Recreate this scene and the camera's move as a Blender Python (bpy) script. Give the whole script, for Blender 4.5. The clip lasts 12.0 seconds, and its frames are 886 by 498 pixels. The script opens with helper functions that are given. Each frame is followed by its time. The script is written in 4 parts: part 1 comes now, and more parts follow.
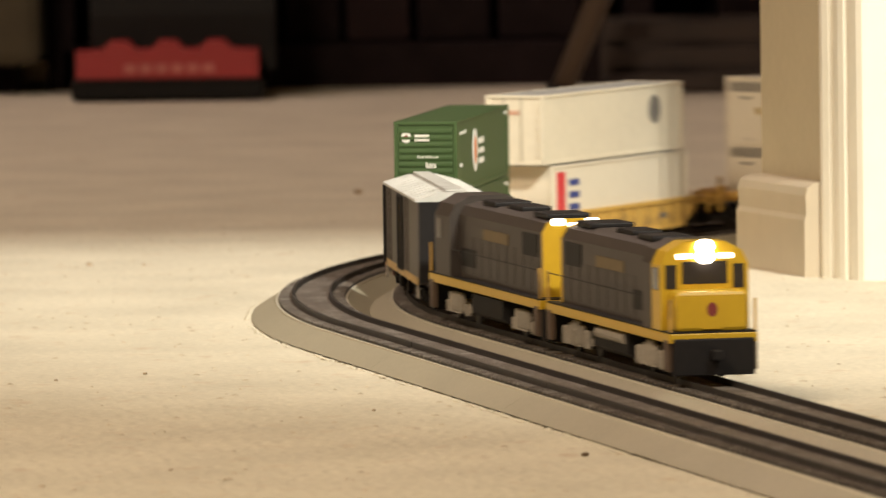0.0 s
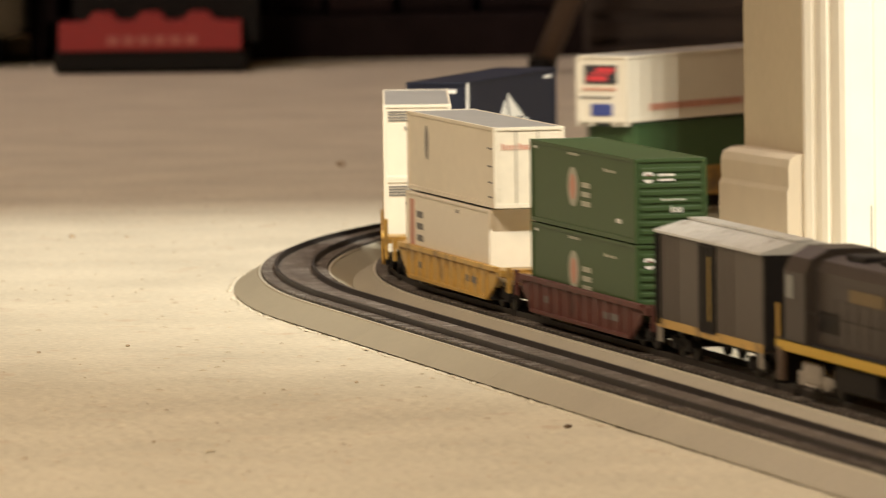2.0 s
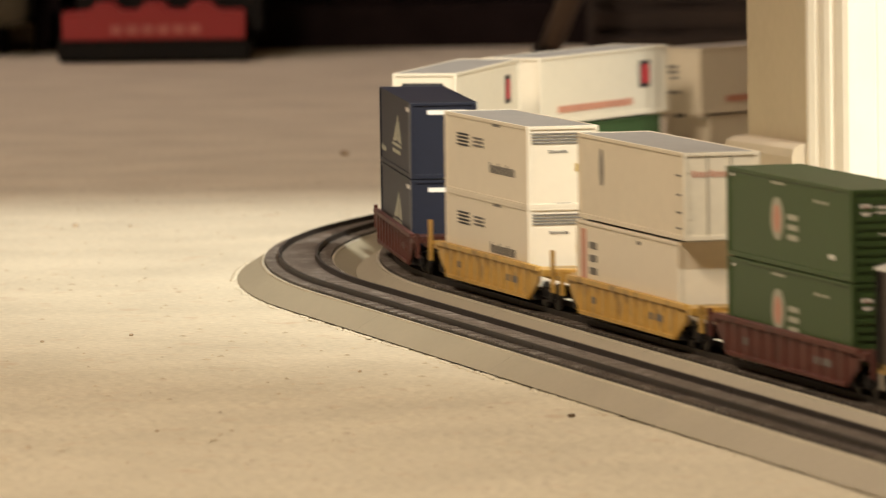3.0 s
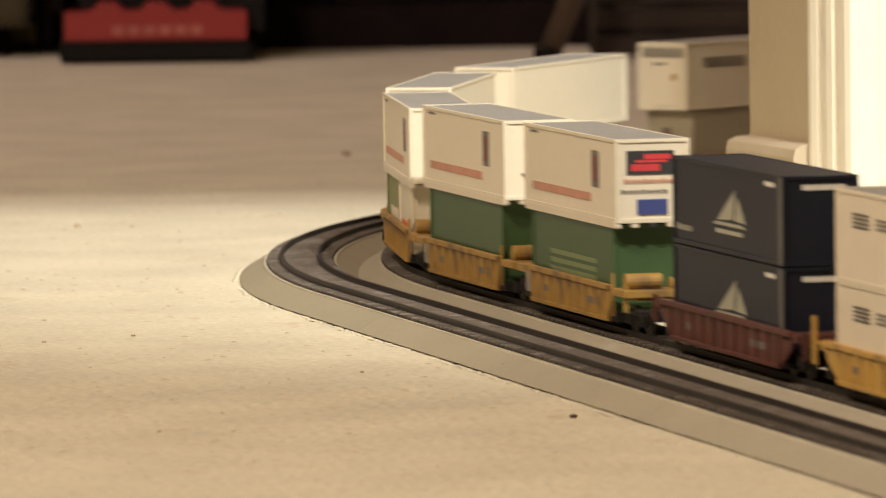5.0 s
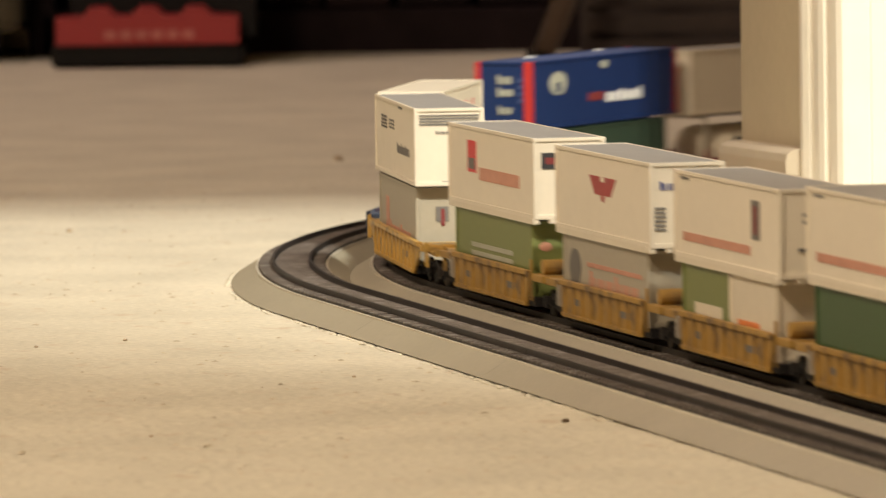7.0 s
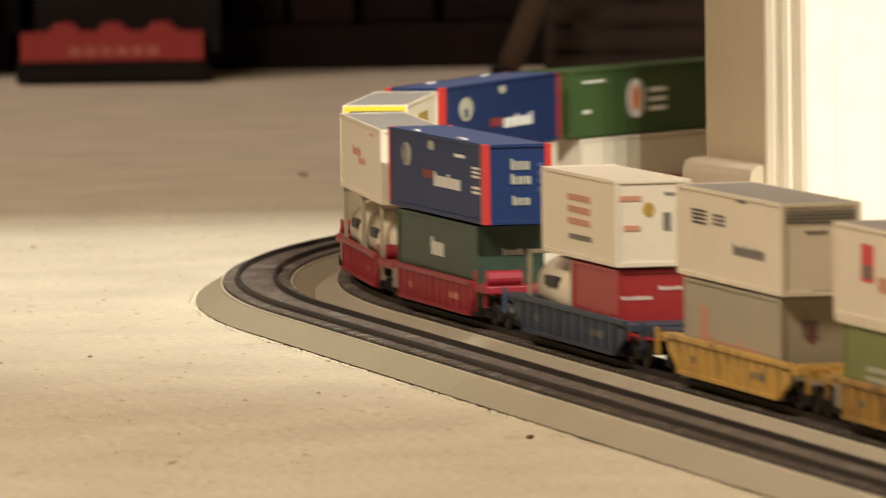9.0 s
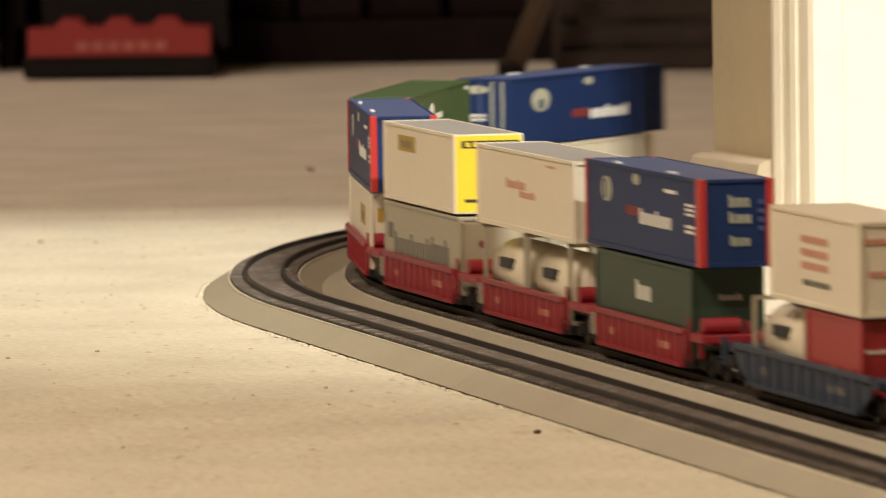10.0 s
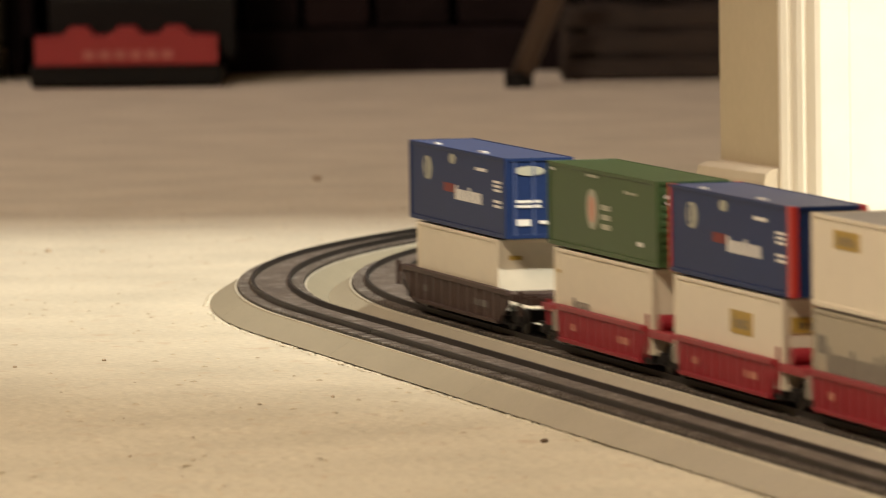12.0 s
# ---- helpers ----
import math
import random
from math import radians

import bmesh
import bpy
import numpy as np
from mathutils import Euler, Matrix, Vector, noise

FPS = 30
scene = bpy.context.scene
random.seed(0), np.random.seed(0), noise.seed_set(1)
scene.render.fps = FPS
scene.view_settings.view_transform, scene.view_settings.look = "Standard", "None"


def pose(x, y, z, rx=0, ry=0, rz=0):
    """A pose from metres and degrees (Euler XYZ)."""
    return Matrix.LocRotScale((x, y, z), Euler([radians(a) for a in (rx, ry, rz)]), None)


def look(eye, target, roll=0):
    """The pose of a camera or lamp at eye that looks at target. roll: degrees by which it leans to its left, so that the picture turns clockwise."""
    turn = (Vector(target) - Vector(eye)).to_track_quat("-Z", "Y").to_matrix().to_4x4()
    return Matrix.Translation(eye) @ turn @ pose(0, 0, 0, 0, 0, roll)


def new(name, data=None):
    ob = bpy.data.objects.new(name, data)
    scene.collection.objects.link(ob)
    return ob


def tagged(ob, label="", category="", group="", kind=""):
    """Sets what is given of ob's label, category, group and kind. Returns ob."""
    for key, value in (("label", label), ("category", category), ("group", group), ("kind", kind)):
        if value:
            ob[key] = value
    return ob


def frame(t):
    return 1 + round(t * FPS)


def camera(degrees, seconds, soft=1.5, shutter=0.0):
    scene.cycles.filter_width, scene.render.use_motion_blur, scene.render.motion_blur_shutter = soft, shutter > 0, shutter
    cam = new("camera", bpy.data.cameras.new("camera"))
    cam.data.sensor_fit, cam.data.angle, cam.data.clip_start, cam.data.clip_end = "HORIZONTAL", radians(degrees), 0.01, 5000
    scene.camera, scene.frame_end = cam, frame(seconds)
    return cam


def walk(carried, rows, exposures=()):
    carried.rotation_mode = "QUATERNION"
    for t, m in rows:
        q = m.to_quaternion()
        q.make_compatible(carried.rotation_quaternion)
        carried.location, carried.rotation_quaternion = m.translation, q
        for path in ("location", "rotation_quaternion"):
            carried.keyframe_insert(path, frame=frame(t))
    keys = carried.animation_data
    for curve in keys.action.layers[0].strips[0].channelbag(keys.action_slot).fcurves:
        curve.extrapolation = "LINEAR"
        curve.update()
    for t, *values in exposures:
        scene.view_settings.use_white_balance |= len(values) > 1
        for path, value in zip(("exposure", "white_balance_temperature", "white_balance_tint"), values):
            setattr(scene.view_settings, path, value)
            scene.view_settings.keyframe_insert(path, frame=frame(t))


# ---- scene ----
K = 1 / 87.1            # model scale: lengths below marked "full size" are multiplied by it
RAIL = 1.0 * K          # rail head above the carpet
EYE = (0.0, 0.0, 23.02 * K)
TILT, ROLL, FOCAL = -3.813, -0.787, 15000.0

cam = camera(5.984, 12.0, soft=1.0, shutter=0.9)
cam.data.dof.use_dof = True
cam.data.dof.focus_distance = 3.42
cam.data.dof.aperture_fstop = 38.0
# small turns of the hand-steadied camera: seconds, turn to the left, turn up
SWAY = [(0.0, 11.5, 66), (0.5, 8.5, 32.5), (1.0, 4, 22), (1.5, -5, 14), (2.0, -18.5, 16), (2.5, -18, 6), (3.0, -12, -3),
        (5.0, -8.5, -2), (5.5, 0, 0), (6.0, 1, -1.5), (6.5, 0, -4), (7.0, -23, 6), (9.0, -86, 34), (9.5, -80, 21),
        (10.0, -73, 25), (10.5, -75, 29), (11.0, -84, 34), (11.5, -76, 35), (12.0, -61, 41)]


def aim(left, up):
    yaw, pitch = math.degrees(left / FOCAL), TILT + math.degrees(up / FOCAL)
    return pose(*EYE, 0, 0, yaw) @ pose(0, 0, 0, 90 + pitch) @ pose(0, 0, 0, 0, 0, ROLL)


walk(cam, [(t, aim(a, b)) for t, a, b in SWAY])

# ---------------------------------------------------------------- light
scene.view_settings.exposure = 0.0
world = bpy.data.worlds.new("world")
world.use_nodes = True
world.node_tree.nodes["Background"].inputs[0].default_value = (1.0, 0.8, 0.6, 1)
world.node_tree.nodes["Background"].inputs[1].default_value = 0.02
scene.world = world


def lamp(name, kind, energy, colour, m, **settings):
    data = bpy.data.lights.new(name, kind)
    data.energy, data.color = energy, colour
    if kind == "AREA":
        data.shape, data.size, data.size_y = "RECTANGLE", settings["size"], settings["size_y"]
    if kind == "SPOT":
        data.spot_size, data.spot_blend, data.shadow_soft_size = radians(settings["cone"]), settings["blend"], settings["soft"]
    ob = new(name, data)
    ob.matrix_world = m
    return ob


# unseen lights, all added: a warm one by the camera, a fill over the far half, four beam spots behind the blocking wall
# warm light from the left front; its source is invented
lamp("added_near_light", "AREA", 39, (1.0, 0.80, 0.58), look((-0.9, 1.9, 1.7), (0.0, 3.6, 0)), size=0.5, size_y=0.5)
# pinkish fill added to brighten the far carpet; no lamp is known there
lamp("added_far_fill", "AREA", 18, (1.0, 0.76, 0.68), look((-0.8, 5.6, 2.36), (-0.5, 5.3, 0)), size=0.8, size_y=0.8)
# one bright beam split into four spots so that its shadow edges soften
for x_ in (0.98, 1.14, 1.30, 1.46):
    lamp("added_beam_spot", "SPOT", 162, (1.0, 0.97, 0.84), look((x_, 1.33, 2.35), (0.14, 4.25, 0.0)), cone=30, blend=1.0, soft=0.013)


# ---------------------------------------------------------------- materials
def mat(name, colour, rough=0.5, metal=0.0, vary=0.12, grain=300.0, bump=0.0, wear=None, wear_amount=0.0, glow=0.0, spec=0.5, blotch=25.0):
    m = bpy.data.materials.new(name)
    m.use_nodes = True
    nt = m.node_tree
    p = nt.nodes["Principled BSDF"]
    co = nt.nodes.new("ShaderNodeTexCoord")
    info = nt.nodes.new("ShaderNodeObjectInfo")
    fine, big = nt.nodes.new("ShaderNodeTexNoise"), nt.nodes.new("ShaderNodeTexNoise")
    for n, s in ((fine, grain), (big, blotch)):
        n.inputs["Scale"].default_value = s
        n.inputs["Detail"].default_value = 4
        nt.links.new(co.outputs["Object"], n.inputs["Vector"])
    add = nt.nodes.new("ShaderNodeMath")
    add.operation = "ADD"
    nt.links.new(fine.outputs[0], add.inputs[0])
    nt.links.new(big.outputs[0], add.inputs[1])
    ramp = nt.nodes.new("ShaderNodeMapRange")
    ramp.inputs["From Min"].default_value, ramp.inputs["From Max"].default_value = 0.6, 1.4
    ramp.inputs["To Min"].default_value, ramp.inputs["To Max"].default_value = 1 - vary, 1 + vary
    nt.links.new(add.outputs[0], ramp.inputs["Value"])
    mul = nt.nodes.new("ShaderNodeVectorMath")
    mul.operation = "SCALE"
    mul.inputs[0].default_value = colour
    nt.links.new(ramp.outputs[0], mul.inputs["Scale"])
    out = mul.outputs[0]
    if wear:
        edge = nt.nodes.new("ShaderNodeMapRange")
        edge.inputs["From Min"].default_value, edge.inputs["From Max"].default_value = 0.62 - 0.25 * wear_amount, 0.78 - 0.2 * wear_amount
        dirt = nt.nodes.new("ShaderNodeTexNoise")
        dirt.inputs["Scale"].default_value = blotch * 4
        dirt.inputs["Detail"].default_value = 8
        nt.links.new(co.outputs["Object"], dirt.inputs["Vector"])
        nt.links.new(dirt.outputs[0], edge.inputs["Value"])
        mix = nt.nodes.new("ShaderNodeMix")
        mix.data_type = "RGBA"
        nt.links.new(edge.outputs[0], mix.inputs[0])
        nt.links.new(out, mix.inputs[6])
        mix.inputs[7].default_value = (*wear, 1)
        out = mix.outputs[2]
    nt.links.new(out, p.inputs["Base Color"])
    p.inputs["Roughness"].default_value, p.inputs["Metallic"].default_value = rough, metal
    p.inputs["Specular IOR Level"].default_value = spec
    if bump:
        b = nt.nodes.new("ShaderNodeBump")
        b.inputs["Strength"].default_value, b.inputs["Distance"].default_value = bump, 0.001
        nt.links.new(fine.outputs[0], b.inputs["Height"])
        nt.links.new(b.outputs[0], p.inputs["Normal"])
    if glow:
        p.inputs["Emission Color"].default_value, p.inputs["Emission Strength"].default_value = (*colour, 1), glow
    return m


CARPET = mat("carpet", (0.68, 0.63, 0.51), 0.95, vary=0.16, grain=260, bump=0.4, spec=0.1, blotch=14, wear=(0.60, 0.50, 0.38), wear_amount=0.1)
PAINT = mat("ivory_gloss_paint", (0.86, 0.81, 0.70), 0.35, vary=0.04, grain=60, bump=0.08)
# the casing's ivory made darker: the skirting's shade is in this colour
SKIRT = mat("ivory_paint_shaded", (0.52, 0.44, 0.33), 0.45, vary=0.06, grain=60, bump=0.08)
WALLPAINT = mat("beige_wall_paint", (0.50, 0.42, 0.29), 0.8, vary=0.05, grain=200, bump=0.15)
CEILING = mat("ceiling_paint", (0.75, 0.72, 0.66), 0.9, vary=0.03, grain=120)
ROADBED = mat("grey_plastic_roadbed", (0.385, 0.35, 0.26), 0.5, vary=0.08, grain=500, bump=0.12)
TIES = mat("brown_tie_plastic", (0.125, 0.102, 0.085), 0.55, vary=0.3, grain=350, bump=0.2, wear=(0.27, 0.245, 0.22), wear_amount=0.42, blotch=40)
LIP = mat("roadbed_edge_highlight", (0.62, 0.575, 0.47), 0.35, vary=0.15, grain=300)
SHOULDER = mat("black_tie_ends", (0.03, 0.025, 0.022), 0.55, vary=0.4, grain=500, wear=(0.08, 0.066, 0.055), wear_amount=0.4)
RAILS = mat("blackened_rail", (0.035, 0.03, 0.027), 0.5, 0.2, vary=0.3, grain=400)
YELLOW = mat("yellow_paint", (0.58, 0.36, 0.09), 0.45, vary=0.12, grain=500, wear=(0.22, 0.14, 0.06), wear_amount=0.35)
OCHRECAR = mat("weathered_ochre_paint", (0.40, 0.235, 0.055), 0.55, vary=0.2, grain=400, wear=(0.15, 0.095, 0.05), wear_amount=0.5)
PALEGREEN = mat("pale_green_lettering", (0.19, 0.25, 0.12), 0.6, vary=0.1)
LOCOYELLOW = mat("armour_yellow_paint", (0.56, 0.35, 0.02), 0.4, vary=0.05)
BOXGREY = mat("boxcar_grey_paint", (0.088, 0.073, 0.059), 0.5, vary=0.12, grain=300)
LOCOGREY = mat("dark_grey_paint", (0.048, 0.038, 0.032), 0.5, vary=0.12, grain=300)
LOCODARK = mat("black_underframe", (0.014, 0.012, 0.012), 0.6, vary=0.25, spec=0.25)
TRUCKGREY = mat("weathered_truck_grey", (0.31, 0.275, 0.23), 0.6, vary=0.3, grain=600)
SILVER = mat("silver_roof_paint", (0.62, 0.62, 0.60), 0.45, vary=0.12, grain=300, wear=(0.4, 0.38, 0.35), wear_amount=0.3)
BROWN = mat("red_oxide_paint", (0.115, 0.037, 0.029), 0.55, vary=0.2, grain=400, wear=(0.07, 0.03, 0.025), wear_amount=0.4)
DARKBROWN = mat("dark_brown_paint", (0.06, 0.035, 0.03), 0.55, vary=0.2, grain=400)
RED = mat("red_car_paint", (0.28, 0.018, 0.03), 0.45, vary=0.12, grain=400)
NAVYCAR = mat("dark_blue_car_paint", (0.035, 0.05, 0.085), 0.5, vary=0.15)
GREEN = mat("green_container_paint", (0.046, 0.088, 0.027), 0.5, vary=0.08, grain=250)
LGREEN = mat("light_green_paint", (0.19, 0.22, 0.07), 0.5, vary=0.08)
MGREEN = mat("mid_green_paint", (0.05, 0.10, 0.038), 0.5, vary=0.1)
DGREEN = mat("dark_green_paint", (0.03, 0.055, 0.035), 0.5, vary=0.1)
WHITE = mat("white_container_paint", (0.77, 0.70, 0.575), 0.45, vary=0.04, grain=250)
CREAM = mat("cream_container_paint", (0.73, 0.66, 0.53), 0.5, vary=0.06, grain=250)
GREYC = mat("grey_beige_container_paint", (0.40, 0.36, 0.28), 0.5, vary=0.07)
ROOFGREY = mat("bare_grey_roof", (0.33, 0.32, 0.31), 0.5, vary=0.1, grain=200)
NAVY = mat("navy_container_paint", (0.013, 0.016, 0.031), 0.5, vary=0.1, spec=0.3)
BLUE = mat("blue_container_paint", (0.011, 0.029, 0.108), 0.5, vary=0.1, spec=0.25)
BLUEROOF = mat("blue_roof_paint", (0.07, 0.10, 0.23), 0.45, vary=0.1)
REDPOST = mat("red_post_paint", (0.50, 0.035, 0.03), 0.4, vary=0.06)
REDC = mat("red_container_paint", (0.36, 0.03, 0.035), 0.45, vary=0.1)
INKBLACK = mat("black_marking", (0.03, 0.03, 0.035), 0.6, vary=0.1)
INKGREY = mat("grey_marking", (0.16, 0.15, 0.14), 0.6, vary=0.1)
INKRED = mat("red_marking", (0.62, 0.05, 0.06), 0.5, vary=0.06)
INKPINK = mat("faded_red_marking", (0.56, 0.27, 0.19), 0.5, vary=0.15)
INKWHITE = mat("white_marking", (0.82, 0.80, 0.76), 0.5, vary=0.05)
INKORANGE = mat("orange_marking", (0.72, 0.22, 0.06), 0.5, vary=0.08)
INKYELLOW = mat("bright_yellow_marking", (0.80, 0.62, 0.04), 0.5, vary=0.05)
INKOCHRE = mat("ochre_marking", (0.42, 0.28, 0.05), 0.5, vary=0.1)
PALE = mat("faded_pale_marking", (0.42, 0.42, 0.34), 0.6, vary=0.15)
DULLPINK = mat("dull_pink_lettering", (0.52, 0.15, 0.13), 0.5, vary=0.2)
DIMRED = mat("dull_red_marking", (0.20, 0.03, 0.03), 0.6, vary=0.1)
DULLSTRIPE = mat("dull_yellow_lettering", (0.16, 0.115, 0.055), 0.6, vary=0.2)
INKBLUE = mat("blue_marking", (0.05, 0.07, 0.25), 0.5, vary=0.06)
WINDOWDARK = mat("dark_cab_glass", (0.03, 0.025, 0.022), 0.15, vary=0.05)
LIT = mat("lit_headlight", (1.0, 0.93, 0.78), 0.3, vary=0.0, glow=22)
LITBOARD = mat("lit_number_board", (1.0, 0.90, 0.72), 0.3, vary=0.0, glow=3.0)
VACRED = mat("red_plastic", (0.36, 0.028, 0.032), 0.4, vary=0.05)
BLACKPLASTIC = mat("black_plastic", (0.008, 0.007, 0.007), 0.6, vary=0.2, spec=0.2)
OLIVE = mat("dark_olive_cloth", (0.075, 0.06, 0.036), 0.9, vary=0.2)
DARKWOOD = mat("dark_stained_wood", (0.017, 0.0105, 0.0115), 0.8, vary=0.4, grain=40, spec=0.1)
LEGWOOD = mat("brown_wood", (0.10, 0.064, 0.043), 0.5, vary=0.2, grain=80)
CRATEWOOD = mat("dark_crate_wood", (0.034, 0.021, 0.016), 0.7, vary=0.3, grain=60)
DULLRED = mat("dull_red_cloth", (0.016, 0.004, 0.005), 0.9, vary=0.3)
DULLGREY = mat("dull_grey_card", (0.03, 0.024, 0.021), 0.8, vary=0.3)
STAIN = mat("faint_brown_speck", (0.45, 0.36, 0.26), 0.9, vary=0.2)
FLECK = mat("brown_fleck", (0.57, 0.49, 0.365), 0.95, vary=0.3, grain=900, spec=0.1, blotch=90)
SPECK = mat("brown_crumb", (0.13, 0.09, 0.055), 0.9, vary=0.2)


# ---------------------------------------------------------------- mesh helpers
def thing(name, label, category, group="", kind="", m=None):
    ob = new(name)
    ob.empty_display_size = 0.02
    tagged(ob, label, category, group, kind)
    if m is not None:
        ob.matrix_world = m
    return ob


def mesh_of(bm, material, smooth=False):
    me = bpy.data.meshes.new("mesh")
    bmesh.ops.recalc_face_normals(bm, faces=bm.faces)
    bm.to_mesh(me)
    bm.free()
    me.materials.append(material)
    if smooth:
        for p in me.polygons:
            p.use_smooth = True
    return me


def part(name, bm, material, parent, label="", smooth=False):
    ob = new(name, bm if isinstance(bm, bpy.types.Mesh) else mesh_of(bm, material, smooth))
    ob.parent = parent
    if label:
        ob["label"] = label
    return ob


def box(bm, x0, x1, y0, y1, z0, z1, bevel=0.0, s=K):
    vs = [bm.verts.new((x * s, y * s, z * s)) for x in (x0, x1) for y in (y0, y1) for z in (z0, z1)]
    fs = [bm.faces.new([vs[i] for i in f]) for f in ((0, 1, 3, 2), (4, 6, 7, 5), (0, 4, 5, 1), (2, 3, 7, 6), (0, 2, 6, 4), (1, 5, 7, 3))]
    if bevel:
        es = list({e for f in fs for e in f.edges})
        bmesh.ops.bevel(bm, geom=es, offset=bevel * s, segments=2, affect="EDGES", profile=0.5)
    return bm


def boxes(*specs, bevel=0.0, s=K):
    bm = bmesh.new()
    for sp in specs:
        box(bm, *sp, bevel=bevel, s=s)
    return bm


def prism(bm, outline, a0, a1, axis="y", s=K):
    """Extrudes a closed outline of two coordinates along an axis."""
    def at(p, a):
        q = {"x": (a, p[0], p[1]), "y": (p[0], a, p[1]), "z": (p[0], p[1], a)}[axis]
        return bm.verts.new([c * s for c in q])
    lo, hi = [at(p, a0) for p in outline], [at(p, a1) for p in outline]
    n = len(outline)
    bm.faces.new(lo)
    bm.faces.new(hi[::-1])
    for i in range(n):
        bm.faces.new((lo[i], lo[(i + 1) % n], hi[(i + 1) % n], hi[i]))
    return bm


def ring(cx, cz, rx, rz, n=20):
    return [(cx + rx * math.cos(2 * math.pi * i / n), cz + rz * math.sin(2 * math.pi * i / n)) for i in range(n)]


# ---------------------------------------------------------------- track line (full size metres, seen from above)
AX, S_T, RAD, HEAD = 8.942, 33.845, 72.573, 0.235
# the bend: turns and radii of its pieces, the last one tighter
BEND = ((radians(15), RAD), (radians(65), 63.0))


def line(s, off=0.0):
    """The place on the inner track's centre line, s ahead in the train's direction, and the train's heading there. off: to the outer side of the bend."""
    u = -s
    d0 = Vector((-math.sin(HEAD), math.cos(HEAD)))
    n0 = Vector((-math.cos(HEAD), -math.sin(HEAD)))
    a0 = Vector((AX, 280.0))
    if u <= S_T:
        return a0 + d0 * u + n0 * off, -d0
    p, n, d, left = a0 + d0 * S_T, n0, d0, u - S_T
    for turn, radius in BEND:
        c = p - n * radius
        a = min(left / radius, turn)
        rot = Matrix.Rotation(-a, 2)
        n, d = rot @ n, rot @ d
        p = c + n * radius
        left -= a * radius
        if left <= 1e-9:
            break
    return p + n * off + d * max(0.0, left), -d


TRACK_GAP = 4.45


def sweep(outline, s0, s1, step, off):
    """A bar of the cross section outline (across, up) along the track from s0 to s1."""
    bm = bmesh.new()
    n = max(1, math.ceil((s1 - s0) / step))
    rows = []
    for i in range(n + 1):
        s = s0 + (s1 - s0) * i / n
        row = []
        for across, up in outline:
            p, _ = line(s, off + across)
            row.append(bm.verts.new((p.x * K, p.y * K, RAIL + up * K)))
        rows.append(row)
    m = len(outline)
    for a, b in zip(rows, rows[1:]):
        for j in range(m):
            bm.faces.new((a[j], a[(j + 1) % m], b[(j + 1) % m], b[j]))
    bm.faces.new(rows[0][::-1])
    bm.faces.new(rows[-1])
    return bm


# ---------------------------------------------------------------- the room
def slab(name, x0, x1, y0, y1, z0, z1, material, label, category):
    ob = new(name, mesh_of(boxes((x0, x1, y0, y1, z0, z1), s=1), material))
    return tagged(ob, label, category, kind="structure")


slab("floor", -3.0, 4.2, -4.2, 7.4, -0.06, -0.004, CARPET, "cream cut-pile carpet over the whole room floor", "floor")
slab("ceiling", -3.1, 4.3, -4.3, 7.5, 2.44, 2.5, CEILING, "plain off-white painted ceiling", "ceiling")
slab("wall_north", -3.1, 4.3, 7.4, 7.5, -0.06, 2.44, WALLPAINT, "beige painted wall behind the dark furniture", "wall")
slab("wall_south", -3.1, 4.3, -4.3, -4.2, -0.06, 2.44, WALLPAINT, "beige painted wall", "wall")
slab("wall_west", -3.1, -3.0, -4.2, 7.4, -0.06, 2.44, WALLPAINT, "beige painted wall", "wall")
# unseen wall piece and post, added to end the spot beams on the carpet
slab("beam_blocker", 0.5, 4.2, 1.739, 1.80, 2.03, 2.44, WALLPAINT, "unseen beige wall added to cut off the far edge of the spot beams", "wall")
slab("beam_blocker_post", 0.44, 0.56, 1.739, 1.80, -0.004, 2.03, WALLPAINT, "unseen beige post added under the beam-blocking wall", "wall")
slab("wall_east", 4.2, 4.3, -4.2, 7.4, -0.06, 2.44, WALLPAINT, "beige painted wall", "wall")


